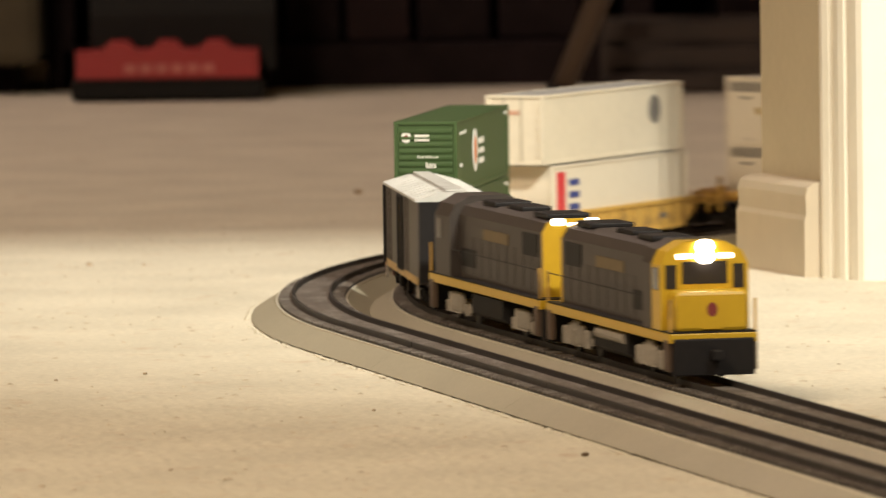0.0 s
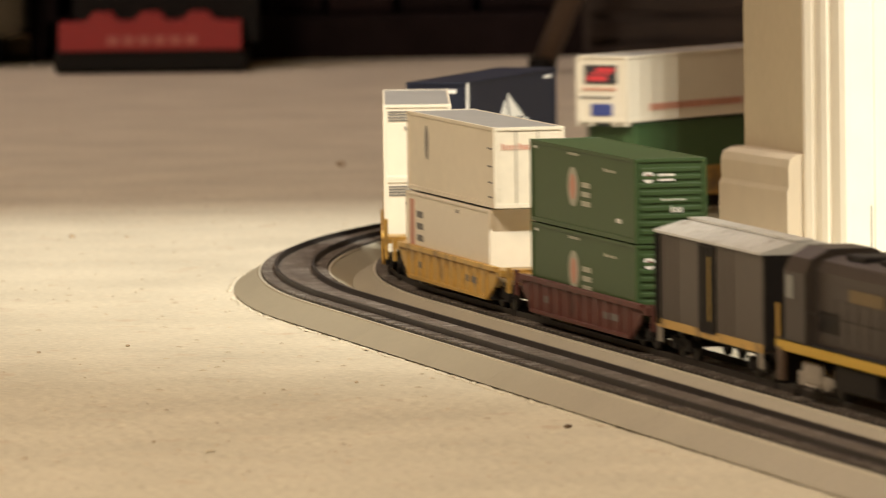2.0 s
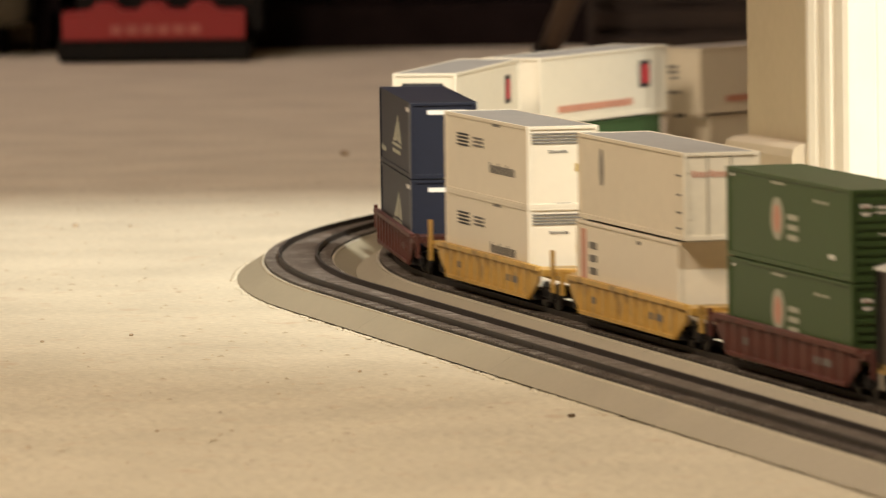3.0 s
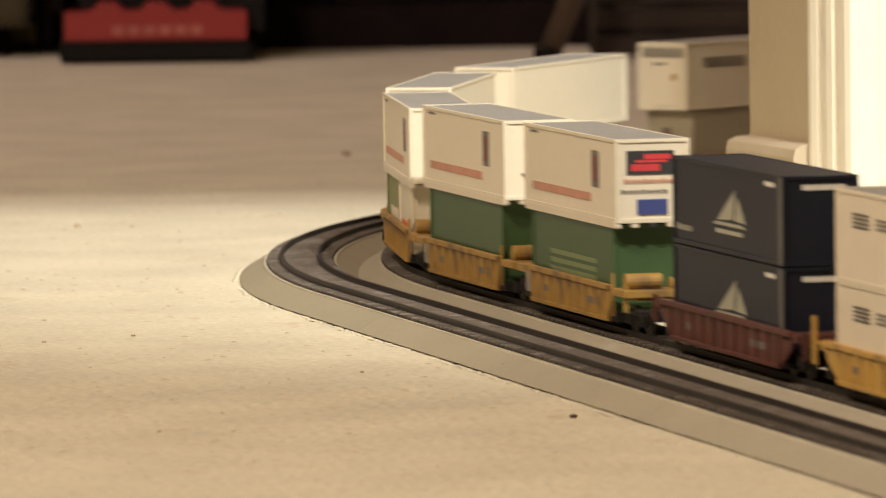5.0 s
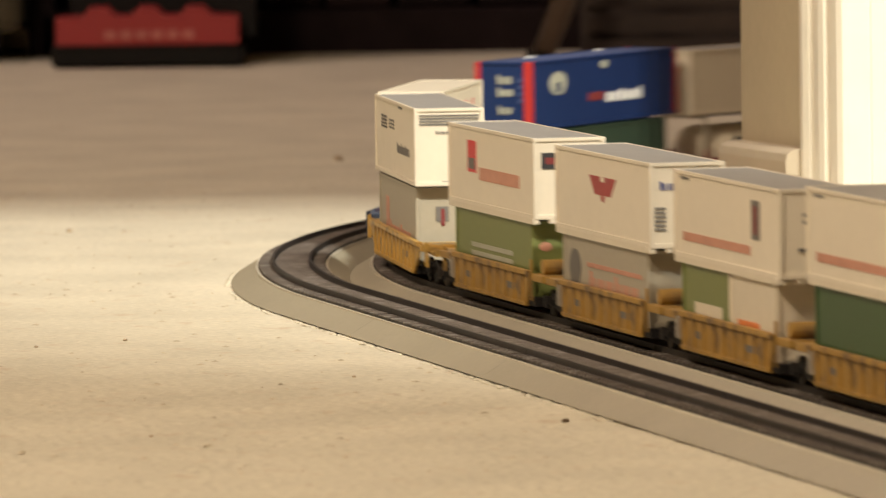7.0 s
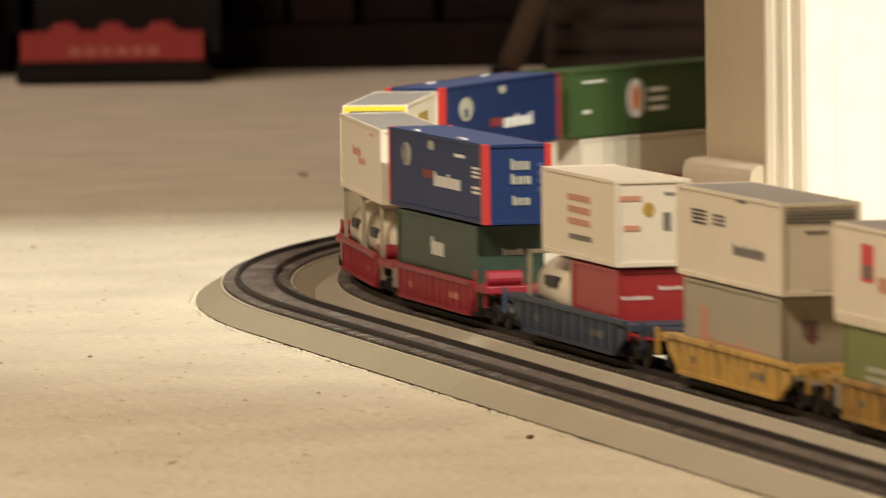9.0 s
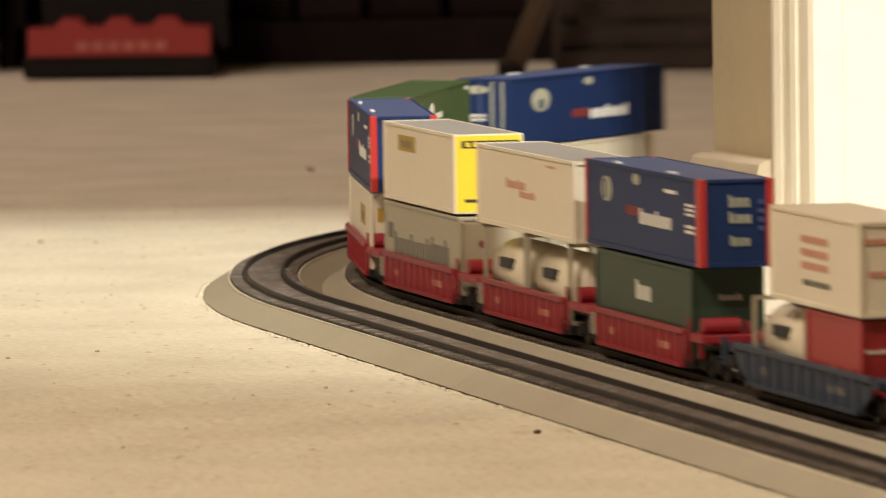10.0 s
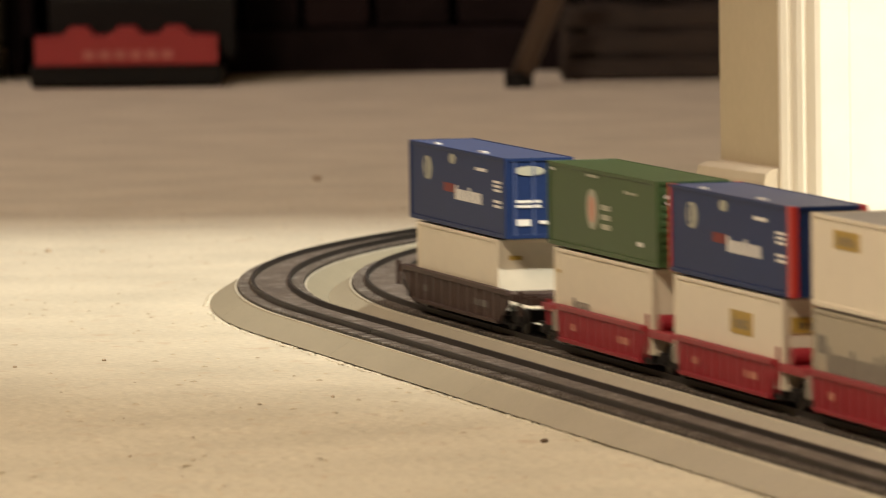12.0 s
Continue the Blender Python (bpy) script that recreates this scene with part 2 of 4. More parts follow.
def carpet_pile():
    """The tufted surface of the carpet where the camera looks, in a wedge that widens away from it."""
    rng = np.random.default_rng(3)
    ys = [2.62]
    while ys[-1] < 6.3:
        ys.append(ys[-1] + 0.0030 * (ys[-1] / 3.0) ** 2.2)
    ys = np.array(ys)
    nx = 300
    t = np.linspace(-1, 1, nx)
    X = t[None, :] * (0.070 * ys[:, None])
    Y = np.repeat(ys[:, None], nx, 1)
    X += rng.normal(0, 0.0003, X.shape)
    Y += rng.normal(0, 0.0005, Y.shape)
    h = rng.normal(0, 1, X.shape)
    soft = (h + np.roll(h, 1, 0) + np.roll(h, 1, 1) + np.roll(h, -1, 1)) / 2.2
    wide = rng.normal(0, 1, (len(ys) // 9 + 2, nx // 14 + 2))
    wide = np.kron(wide, np.ones((9, 14)))[: len(ys), :nx]
    for _ in range(3):
        wide = (wide + np.roll(wide, 4, 0) + np.roll(wide, 4, 1) + np.roll(wide, -4, 0) + np.roll(wide, -4, 1)) / 5
    Z = 0.00016 * soft + 0.00012 * wide
    pits = rng.random(X.shape) < 0.005
    pits |= np.roll(pits, 1, 1)
    pits |= np.roll(pits, 1, 0)
    Z[pits] -= 0.0005
    Z *= np.clip((5.2 - Y) / 1.4, 0.12, 1.0)
    v = np.stack([X, Y, Z], -1).reshape(-1, 3)
    i = np.arange((len(ys) - 1) * nx).reshape(-1, nx)[:, :-1].ravel()
    f = np.stack([i, i + 1, i + nx + 1, i + nx], 1)
    me = bpy.data.meshes.new("carpet_pile")
    me.from_pydata(v.tolist(), [], f.tolist())
    me.materials.append(CARPET)
    for p in me.polygons:
        p.use_smooth = True
    tagged(new("carpet_pile", me), "tufted cream carpet pile with small pits", "carpet", kind="stuff")


carpet_pile()


def carpet_flecks():
    """Small brown flecks laid over the pile, flat and ragged."""
    rng = random.Random(11)
    bm = bmesh.new()
    for _ in range(420):
        y = rng.uniform(2.85, 4.5)
        x = rng.uniform(-0.066, 0.066) * y
        long, wide, turn = rng.uniform(0.0007, 0.0021), rng.uniform(0.0008, 0.002), rng.uniform(-0.5, 0.5)
        rim = []
        for k in range(7):
            a = 2 * math.pi * k / 7
            r = rng.uniform(0.6, 1.25)
            u, v = long * r * math.cos(a), wide * r * math.sin(a)
            rim.append(bm.verts.new((x + u * math.cos(turn) - v * math.sin(turn), y + u * math.sin(turn) + v * math.cos(turn), 0.0001)))
        top = bm.verts.new((x, y, 0.0006))
        for k in range(7):
            bm.faces.new((rim[k], rim[(k + 1) % 7], top))
    tagged(new("carpet_flecks", mesh_of(bm, FLECK)), "small brown flecks on the cream carpet", "flecks", kind="stuff")


carpet_flecks()


# the end of the partition wall, its skirting and the door casing beside it
E1 = Vector((0.30, -0.954))       # along the wall's end, towards the camera
E2 = Vector((0.954, 0.30))        # along the wall's long faces
CORNER = Vector((13.16, 355.3))


def upright(name, outline, z0, z1, material, parent=None):
    bm = bmesh.new()
    prism(bm, [(p[0], p[1]) for p in outline], z0 / K, z1 / K, "z")
    if parent:
        return part(name, bm, material, parent)
    return new(name, mesh_of(bm, material))


def partition():
    near = CORNER + E1 * 7.6
    far = 330.0
    wall = upright("wall_partition", [CORNER, near, near + E2 * far, CORNER + E2 * far], -0.004, 2.44, WALLPAINT)
    tagged(wall, "beige painted end of a partition wall beside the doorway", "wall", kind="structure")
    # skirting: a tall flat board with a stepped, sloping top, round the wall's end
    def skirting(name, a, d, n, length, ends):
        bm = bmesh.new()
        prof = [(0.0, -0.3), (0.86, -0.3), (0.86, 2.35), (0.78, 2.55), (0.80, 3.35), (0.72, 3.68), (0.45, 3.86), (0.0, 3.92)]
        lo = [bm.verts.new(((a + n * p - d * p * ends[0]).x * K, (a + n * p - d * p * ends[0]).y * K, z * K)) for p, z in prof]
        b = a + d * length
        hi = [bm.verts.new(((b + n * p + d * p * ends[1]).x * K, (b + n * p + d * p * ends[1]).y * K, z * K)) for p, z in prof]
        m = len(prof)
        for j in range(m):
            bm.faces.new((lo[j], lo[(j + 1) % m], hi[(j + 1) % m], hi[j]))
        bm.faces.new(lo[::-1])
        bm.faces.new(hi)
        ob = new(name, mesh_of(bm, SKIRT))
        tagged(ob, "ivory gloss-painted wooden skirting board with a moulded top, its shade put into the colour", "baseboard", kind="structure")
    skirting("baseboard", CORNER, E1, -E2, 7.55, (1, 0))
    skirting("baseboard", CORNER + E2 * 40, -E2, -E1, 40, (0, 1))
    # casing: a moulded board with rounded ridges along its edge
    e = Vector((0.5, -0.866))
    n = Vector((-0.866, -0.5))
    base = near + E1 * 0.02
    pts = []
    for a, b in ((0.0, 0.0), (0.0, 0.18), (0.16, 0.26), (0.36, 0.22), (0.44, 0.10), (0.52, 0.10), (0.60, 0.24), (0.80, 0.32), (1.0, 0.30), (1.08, 0.16), (1.16, 0.16),
                 (1.26, 0.30), (1.50, 0.34), (1.66, 0.26), (1.72, 0.05)):
        pts.append(base + e * a * 2.02 + n * b)
    last = pts[-1]
    face = [last, last + E2 * 0.80, last + E2 * 0.84 - E1 * 0.10, last + E2 * 0.98 - E1 * 0.10, last + E2 * 1.02, last + E2 * 5.2, last + E2 * 5.2 - E1 * 1.5]
    casing = upright("trim", pts + face + [base + E2 * 0.2], -0.004, 2.08, PAINT)
    tagged(casing, "ivory gloss-painted fluted door casing, brightly lit on its face", "door casing", kind="structure")
    crack = upright("trim", [last + E2 * 0.80 + E1 * 0.03, last + E2 * 0.835 + E1 * 0.03, last + E2 * 0.835 - E1 * 0.2, last + E2 * 0.80 - E1 * 0.2], 0.0, 0.022, INKGREY)
    tagged(crack, "dark gap at the foot of the door casing", "gap", kind="structure")


partition()


# ---------------------------------------------------------------- track
def track_sections():
    bed = [(-2.2, -1.1), (-2.2, -0.95), (-1.38, -0.34), (1.38, -0.34), (2.2, -0.82), (2.2, -1.1)]
    bed_outer = [(-2.24, -1.1), (-2.24, -0.82), (-1.38, -0.34), (1.38, -0.34), (2.36, -0.93), (2.20, -0.96), (2.16, -1.1)]
    head = [(-0.055, -0.22), (0.055, -0.22), (0.05, 0.0), (-0.05, 0.0)]
    length = 19.6
    for off, name in ((0.0, "inner"), (TRACK_GAP, "outer")):
        s = -375.4
        while s < 330:
            t = s + length
            seen = s > -150 and t < 110
            sec = thing("track_section", "grey roadbed track section with dark ties and rails on the carpet", "model track", "track sections")
            part("roadbed", sweep(bed if off == 0 else bed_outer, s + 0.008, t - 0.008, 1.2 if s < -20 else 6, off), ROADBED, sec)
            step = 1.2 if s < -20 else 6
            part("tie_strip", sweep([(-0.66, -0.335), (0.66, -0.335), (0.66, -0.197), (-0.66, -0.197)], s + 0.04, t - 0.04, step, off), TIES, sec)
            for a0, a1 in ((-1.28, -0.78), (0.78, 1.28)):
                part("tie_end_strip", sweep([(a0, -0.335), (a1, -0.335), (a1, -0.225), (a0, -0.225)], s + 0.04, t - 0.04, step, off), SHOULDER, sec)
            # pale strips: the worn edge and its lit highlight, both put into the colour
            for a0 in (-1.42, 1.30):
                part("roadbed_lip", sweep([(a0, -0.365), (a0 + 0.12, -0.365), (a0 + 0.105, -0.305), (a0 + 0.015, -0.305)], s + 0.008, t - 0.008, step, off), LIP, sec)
            for side in (-0.72, 0.72):
                part("rail", sweep([(side + a, b) for a, b in head], s + 0.02, t - 0.02, 1.2 if s < -20 else 6, off), RAILS, sec)
            if seen:
                bm = bmesh.new()
                v = s + 0.3
                while v < t - 0.2:
                    p, h = line(v, off)
                    r = Vector((h.y, -h.x))
                    cs = []
                    for a, b in ((-0.12, -1.28), (0.12, -1.28), (0.12, 1.28), (-0.12, 1.28)):
                        cs.append(p + h * a + r * b)
                    prism(bm, [(c.x, c.y) for c in cs], RAIL / K - 0.275, RAIL / K - 0.19, "z")
                    v += 0.62
                tagged(part("tie_ladder", bm, TIES, sec), kind="stuff")
            s = t


track_sections()


def edge_tufts():
    """Tufts of carpet pile pressed up against the foot of the outer roadbed, with gaps."""
    rng = random.Random(21)
    bm = bmesh.new()
    bmesh.ops.create_icosphere(bm, subdivisions=1, radius=1.0)
    ball = [v.co.copy() for v in bm.verts]
    tris = [[v.index for v in f.verts] for f in bm.faces]
    bm.free()
    verts, faces = [], []
    s = -118.0
    while s < 14:
        s += rng.uniform(0.09, 0.30)
        if math.sin(s * 0.9) + math.sin(s * 0.37) > 1.1:
            continue
        p, h = line(s, TRACK_GAP + 2.40 + rng.uniform(-0.06, 0.12))
        r = rng.uniform(0.0009, 0.0018)
        base = len(verts)
        verts += [(p.x * K + c.x * r * rng.uniform(0.9, 1.6), p.y * K + c.y * r * 1.3, c.z * r * 0.30) for c in ball]
        faces += [[base + k for k in f] for f in tris]
    me = bpy.data.meshes.new("edge_tufts")
    me.from_pydata(verts, [], faces)
    me.materials.append(CARPET)
    for f in me.polygons:
        f.use_smooth = True
    tagged(new("edge_tufts", me), "cream carpet tufts along the foot of the roadbed", "carpet", kind="stuff")


edge_tufts()


# ---------------------------------------------------------------- train: how far it has come, full size metres
RUN = [(0.0, 0.0), (0.5, 12.26), (1.0, 24.55), (1.5, 36.95), (2.0, 49.5), (2.5, 62.17), (3.0, 74.89), (5.0, 125.94), (5.5, 138.85),
       (6.0, 151.96), (6.5, 165.22), (7.0, 178.61), (9.0, 232.65), (9.5, 246.34), (10.0, 260.14), (10.5, 274.08), (11.0, 288.14),
       (11.5, 302.33), (12.0, 316.6)]
MOVING = []       # (object, centre at the start, half the distance of its trucks, offset on the car)


def run(t):
    return float(np.interp(t, [r[0] for r in RUN], [r[1] for r in RUN]))


def on_track(s, half):
    a, _ = line(s + half)
    b, _ = line(s - half)
    d = (a - b).normalized()
    c = (a + b) / 2
    m = Matrix(((d.x, -d.y, 0, c.x * K), (d.y, d.x, 0, c.y * K), (0, 0, 1, RAIL), (0, 0, 0, 1)))
    return m


def rides(ob, centre, half, x=0.0, z=0.0):
    MOVING.append((ob, centre, half, Matrix.Translation((x * K, 0, z * K))))
    ob.matrix_world = on_track(centre, half) @ MOVING[-1][3]


def wheel_mesh():
    bm = bmesh.new()
    prism(bm, ring(0, 0, 0.46, 0.46, 16), -0.07, 0.07, "y")
    return mesh_of(bm, RAILS)


WHEEL = wheel_mesh()


def truck(parent, x, material, base=0.9, side=1.05):
    bm = boxes((x - base - 0.35, x + base + 0.35, -side, -side + 0.16, 0.42, 0.66), (x - base - 0.35, x + base + 0.35, side - 0.16, side, 0.42, 0.66),
               (x - 0.35, x + 0.35, -side, side, 0.40, 0.80), (x - base - 0.25, x - base + 0.25, -side - 0.06, -side + 0.1, 0.3, 0.72),
               (x + base - 0.25, x + base + 0.25, -side - 0.06, -side + 0.1, 0.3, 0.72), (x - base - 0.25, x - base + 0.25, side - 0.1, side + 0.06, 0.3, 0.72),
               (x + base - 0.25, x + base + 0.25, side - 0.1, side + 0.06, 0.3, 0.72), bevel=0.03)
    t = part("truck", bm, material, parent)
    for wx in (x - base, x + base):
        for wy in (-0.76, 0.76):
            w = part("wheel", WHEEL, None, t)
            w.location = (wx * K, wy * K, 0.47 * K)
    return t


def marking(parent, L, W, H, face, u0, u1, v0, v1, material, shape="bar", name="marking", e=0.015):
    """A thin painted shape on a container's face; u along the face from the rear or from its right-hand side, v up, both 0 to 1."""
    bm = bmesh.new()
    def put(outline):
        if face in "RL":
            y = -W / 2 if face == "R" else W / 2
            pts = [(-L / 2 + u * L, v * H) for u, v in outline]
            prism(bm, pts, y - e, y + e, "y")
        elif face in "FB":
            x = L / 2 if face == "F" else -L / 2
            pts = [(-W / 2 + u * W, v * H) for u, v in outline]
            prism(bm, pts, x - e, x + e, "x")
        else:
            pts = [(-L / 2 + u * L, -W / 2 + v * W) for u, v in outline]
            prism(bm, pts, H - e, H + e, "z")
    def rect(a0, a1, b0, b1):
        put([(a0, b0), (a1, b0), (a1, b1), (a0, b1)])
    du, dv = u1 - u0, v1 - v0
    if shape == "bar":
        rect(u0, u1, v0, v1)
    elif shape == "oval":
        put(ring((u0 + u1) / 2, (v0 + v1) / 2, du / 2, dv / 2))
    elif shape == "sail":
        put([(u0 + 0.15 * du, v0 + 0.28 * dv), (u0 + 0.62 * du, v0 + 0.34 * dv), (u0 + 0.70 * du, v1)])
        put([(u0 + 0.68 * du, v0 + 0.32 * dv), (u1, v0 + 0.30 * dv), (u0 + 0.76 * du, v0 + 0.85 * dv)])
        put([(u0, v0 + 0.18 * dv), (u1, v0 + 0.18 * dv), (u0 + 0.9 * du, v0 + 0.25 * dv), (u0 + 0.1 * du, v0 + 0.25 * dv)])
        rect(u0 + 0.1 * du, u0 + 0.9 * du, v0, v0 + 0.09 * dv)
    elif shape == "trapezoid":
        put([(u0 + 0.2 * du, v0), (u0 + 0.8 * du, v0), (u1, v1), (u0, v1)])
    elif shape.startswith("rows"):
        n = int(shape[4:])
        for i in range(n):
            rect(u0, u1, v0 + dv * (i + 0.08) / n, v0 + dv * (i + 0.62) / n)
    elif shape.startswith("word"):
        n = int(shape[4:])
        for i in range(n):
            top = v1 if i % 3 == 0 else v0 + 0.76 * dv
            rect(u0 + du * (i + 0.05) / n, u0 + du * (i + 0.34) / n, v0, top)
            rect(u0 + du * (i + 0.50) / n, u0 + du * (i + 0.76) / n, v0, v0 + 0.76 * dv)
    return part(name, bm, material, parent)


def container(L, W, H, body, roof, label, marks=(), ribs=False, posts=None, group="containers"):
    """A container with its rear lower edge at z = 0 and its middle at the origin."""
    c = thing("shipping_container", label, "container", group)
    h, w = L / 2, W / 2
    bm = boxes((-h + 0.06, h - 0.06, -w + 0.05, w - 0.05, 0.08, H - 0.06))
    part("body", bm, body, c)
    if ribs:      # pressed horizontal ribs on the ends
        rib = mesh_of(boxes((-0.03, 0.03, -w + 0.2, w - 0.2, -0.075, 0.075), bevel=0.02), body)
        for i in range(9):
            for sx in (-1, 1):
                o = part("end_rib", rib, None, c)
                o.location = (sx * (h - 0.035) * K, 0, (0.25 + (H - 0.5) * (i + 0.5) / 9) * K)
    for z0, z1, name in ((0, 0.16, "bottom_frame"), (H - 0.12, H, "top_frame")):
        part(name, boxes((-h, h, -w, -w + 0.09, z0, z1), (-h, h, w - 0.09, w, z0, z1), (-h, -h + 0.09, -w, w, z0, z1), (h - 0.09, h, -w, w, z0, z1), bevel=0.012), body, c)
    pm = posts or body
    for sx in (-1, 1):
        for sy in (-1, 1):
            x0, x1 = sorted((sx * h * 1.0006, sx * (h - (0.42 if posts and sx > 0 else 0.16))))
            y0, y1 = sorted((sy * (w + 0.006), sy * (w - (0.24 if posts else 0.14))))
            part("corner_post", boxes((x0, x1, y0, y1, 0.005, H + 0.004), bevel=0.015), pm, c)
    part("roof", boxes((-h + 0.1, h - 0.1, -w + 0.09, w - 0.09, H - 0.06, H - 0.02)), roof, c)
    for i, m_ in enumerate(marks):      # later markings lie on earlier ones
        marking(c, L - 0.09, W - 0.09, H, *m_, e=0.014 + 0.002 * i)
    return c


def tank_container(label, H=2.8):
    c = thing("tank_container", label, "container", "containers")
    L, W = 5.9, 2.44
    h, w = L / 2, W / 2
    bm = bmesh.new()
    bmesh.ops.create_cone(bm, cap_ends=True, segments=24, radius1=1.08 * K, radius2=1.08 * K, depth=(L - 1.3) * K,
                          matrix=Matrix.Translation((0, 0, 1.25 * K)) @ Matrix.Rotation(math.pi / 2, 4, "Y"))
    for sx in (-1, 1):
        bmesh.ops.create_uvsphere(bm, u_segments=20, v_segments=10, radius=1.06 * K,
                                  matrix=Matrix.Translation((sx * (h - 0.66) * K, 0, 1.25 * K)) @ Matrix.Diagonal((0.45, 1, 1, 1)))
    part("tank", bm, CREAM, c, "cream tank barrel", smooth=True)
    for sx in (-1, 1):
        x0, x1 = sorted((sx * h, sx * (h - 0.14)))
        fr = boxes((x0, x1, -w, -w + 0.14, 0, H), (x0, x1, w - 0.14, w, 0, H), (x0, x1, -w, w, 0, 0.14), (x0, x1, -w, w, H - 0.14, H), bevel=0.015)
        part("end_frame", fr, GREYC, c)
    part("side_rail", boxes((-h, h, -w, -w + 0.12, 0, 0.12)), GREYC, c)
    part("side_rail", boxes((-h, h, w - 0.12, w, 0, 0.12)), GREYC, c)
    part("walkway", boxes((-h + 0.3, h - 0.3, -0.35, 0.35, H - 0.12, H - 0.06)), INKGREY, c)
    part("name_plate", boxes((-0.9, 0.7, -1.16, -0.98, 1.42, 1.76)), INKBLACK, c)
    part("name_plate", boxes((-0.9, 0.7, 0.98, 1.16, 1.42, 1.76)), INKBLACK, c)
    return c


def well_car(centre, colour, label, length=19.4, well=13.4, half=7.2, joined=(False, False), ribs=11, post=1.6, sill=0.0):
    """A well car: two ribbed side sills between end platforms on trucks."""
    c = thing("well_car", label, "well car", "train")
    a, b = well / 2, length / 2
    h = sill or a
    tip = 0.25 if sill else 1.0
    for sy in (-1, 1):
        y0, y1 = sorted((sy * 1.36, sy * 1.27))
        bm = bmesh.new()
        prism(bm, [(-h - tip, 1.42), (-h - tip * 0.8, 0.95), (-h + tip * 0.5, 0.34), (h - tip * 0.5, 0.34), (h + tip * 0.8, 0.95), (h + tip, 1.42)], y0, y1, "y")
        side = part("side_sill", bm, colour, c)
        t0, t1 = sorted((sy * 1.44, sy * 1.24))
        part("top_rail", boxes((-h - tip, h + tip, t0, t1, 1.36, 1.54), bevel=0.02), colour, side)
        f0, f1 = sorted((sy * 1.43, sy * 1.22))
        part("bottom_rail", boxes((-h + tip * 0.5, h - tip * 0.5, f0, f1, 0.28, 0.42), bevel=0.02), colour, side)
        r0, r1 = sorted((sy * 1.35, sy * 1.43))
        rib = mesh_of(boxes((-0.06, 0.06, r0, r1, 0.36, 1.4)), colour)
        for i in range(ribs):
            o = part("rib", rib, None, side)
            o.location = ((-h + 0.5 + (2 * h - 1.0) * i / (ribs - 1)) * K, 0, 0)
        for i, (q0, q1) in enumerate(((0.16, 0.22), (0.72, 0.86))):
            part("stencil", boxes((-h + 2 * h * q0, -h + 2 * h * q1, *sorted((sy * 1.361, sy * 1.372)), 0.75, 0.98)), INKGREY if colour in (YELLOW, OCHRECAR) else INKPINK if colour is RED else INKGREY, side)
    part("well_floor", boxes((-a, a, -1.27, 1.27, 0.30, 0.60)), LOCODARK, c)
    for sx in (-1, 1):
        x0, x1 = sorted((sx * a, sx * (b - 0.25)))
        p = part("end_platform", boxes((x0, x1, -0.95, 0.95, 1.08, 1.34), (*sorted((sx * a, sx * (a + 1.5))), -1.36, 1.36, 1.2, 1.46), bevel=0.03), colour, c)
        part("drawbar", boxes((*sorted((sx * (b - 0.8), sx * (b + 0.2))), -0.16, 0.16, 0.75, 1.05), bevel=0.03), LOCODARK, p)
        if not joined[0 if sx > 0 else 1]:
            for sy in (-1, 1):
                g = bmesh.new()
                xx = sx * (b - 0.45)
                box(g, xx - 0.07, xx + 0.07, sy * 1.25 - 0.07, sy * 1.25 + 0.07, 0.7, post)
                box(g, xx - 0.05, xx + 0.05, min(sy * 0.6, sy * 1.3), max(sy * 0.6, sy * 1.3), 1.30, 1.42)
                part("end_post", g, colour, p)
            part("brake_wheel", prism(bmesh.new(), ring(sx * (b - 1.2), 1.6, 0.22, 0.22, 12), 0.5, 0.58, "y"), colour, p)
    if sill:
        tank = bmesh.new()
        prism(tank, ring(a + 0.75, 1.72, 0.27, 0.27, 14), -1.15, 0.1, "y")
        part("air_reservoir", tank, colour, c, smooth=False)
        for sy in (-1, 1):
            part("brake_cylinder", boxes((-a - 0.15, -a + 0.35, *sorted((sy * 1.0, sy * 1.34)), 0.55, 1.30), bevel=0.05), TRUCKGREY, c)
            part("grab_rail", boxes((a - 0.25, a - 0.18, *sorted((sy * 1.28, sy * 1.36)), 0.5, 1.95)), colour, c)
    truck(c, half, LOCODARK)
    if not joined[1]:
        truck(c, -half, LOCODARK)
    rides(c, centre, half)
    return c


def load(c, car_centre, half, x, z):
    rides(c, car_centre, half, x, z)


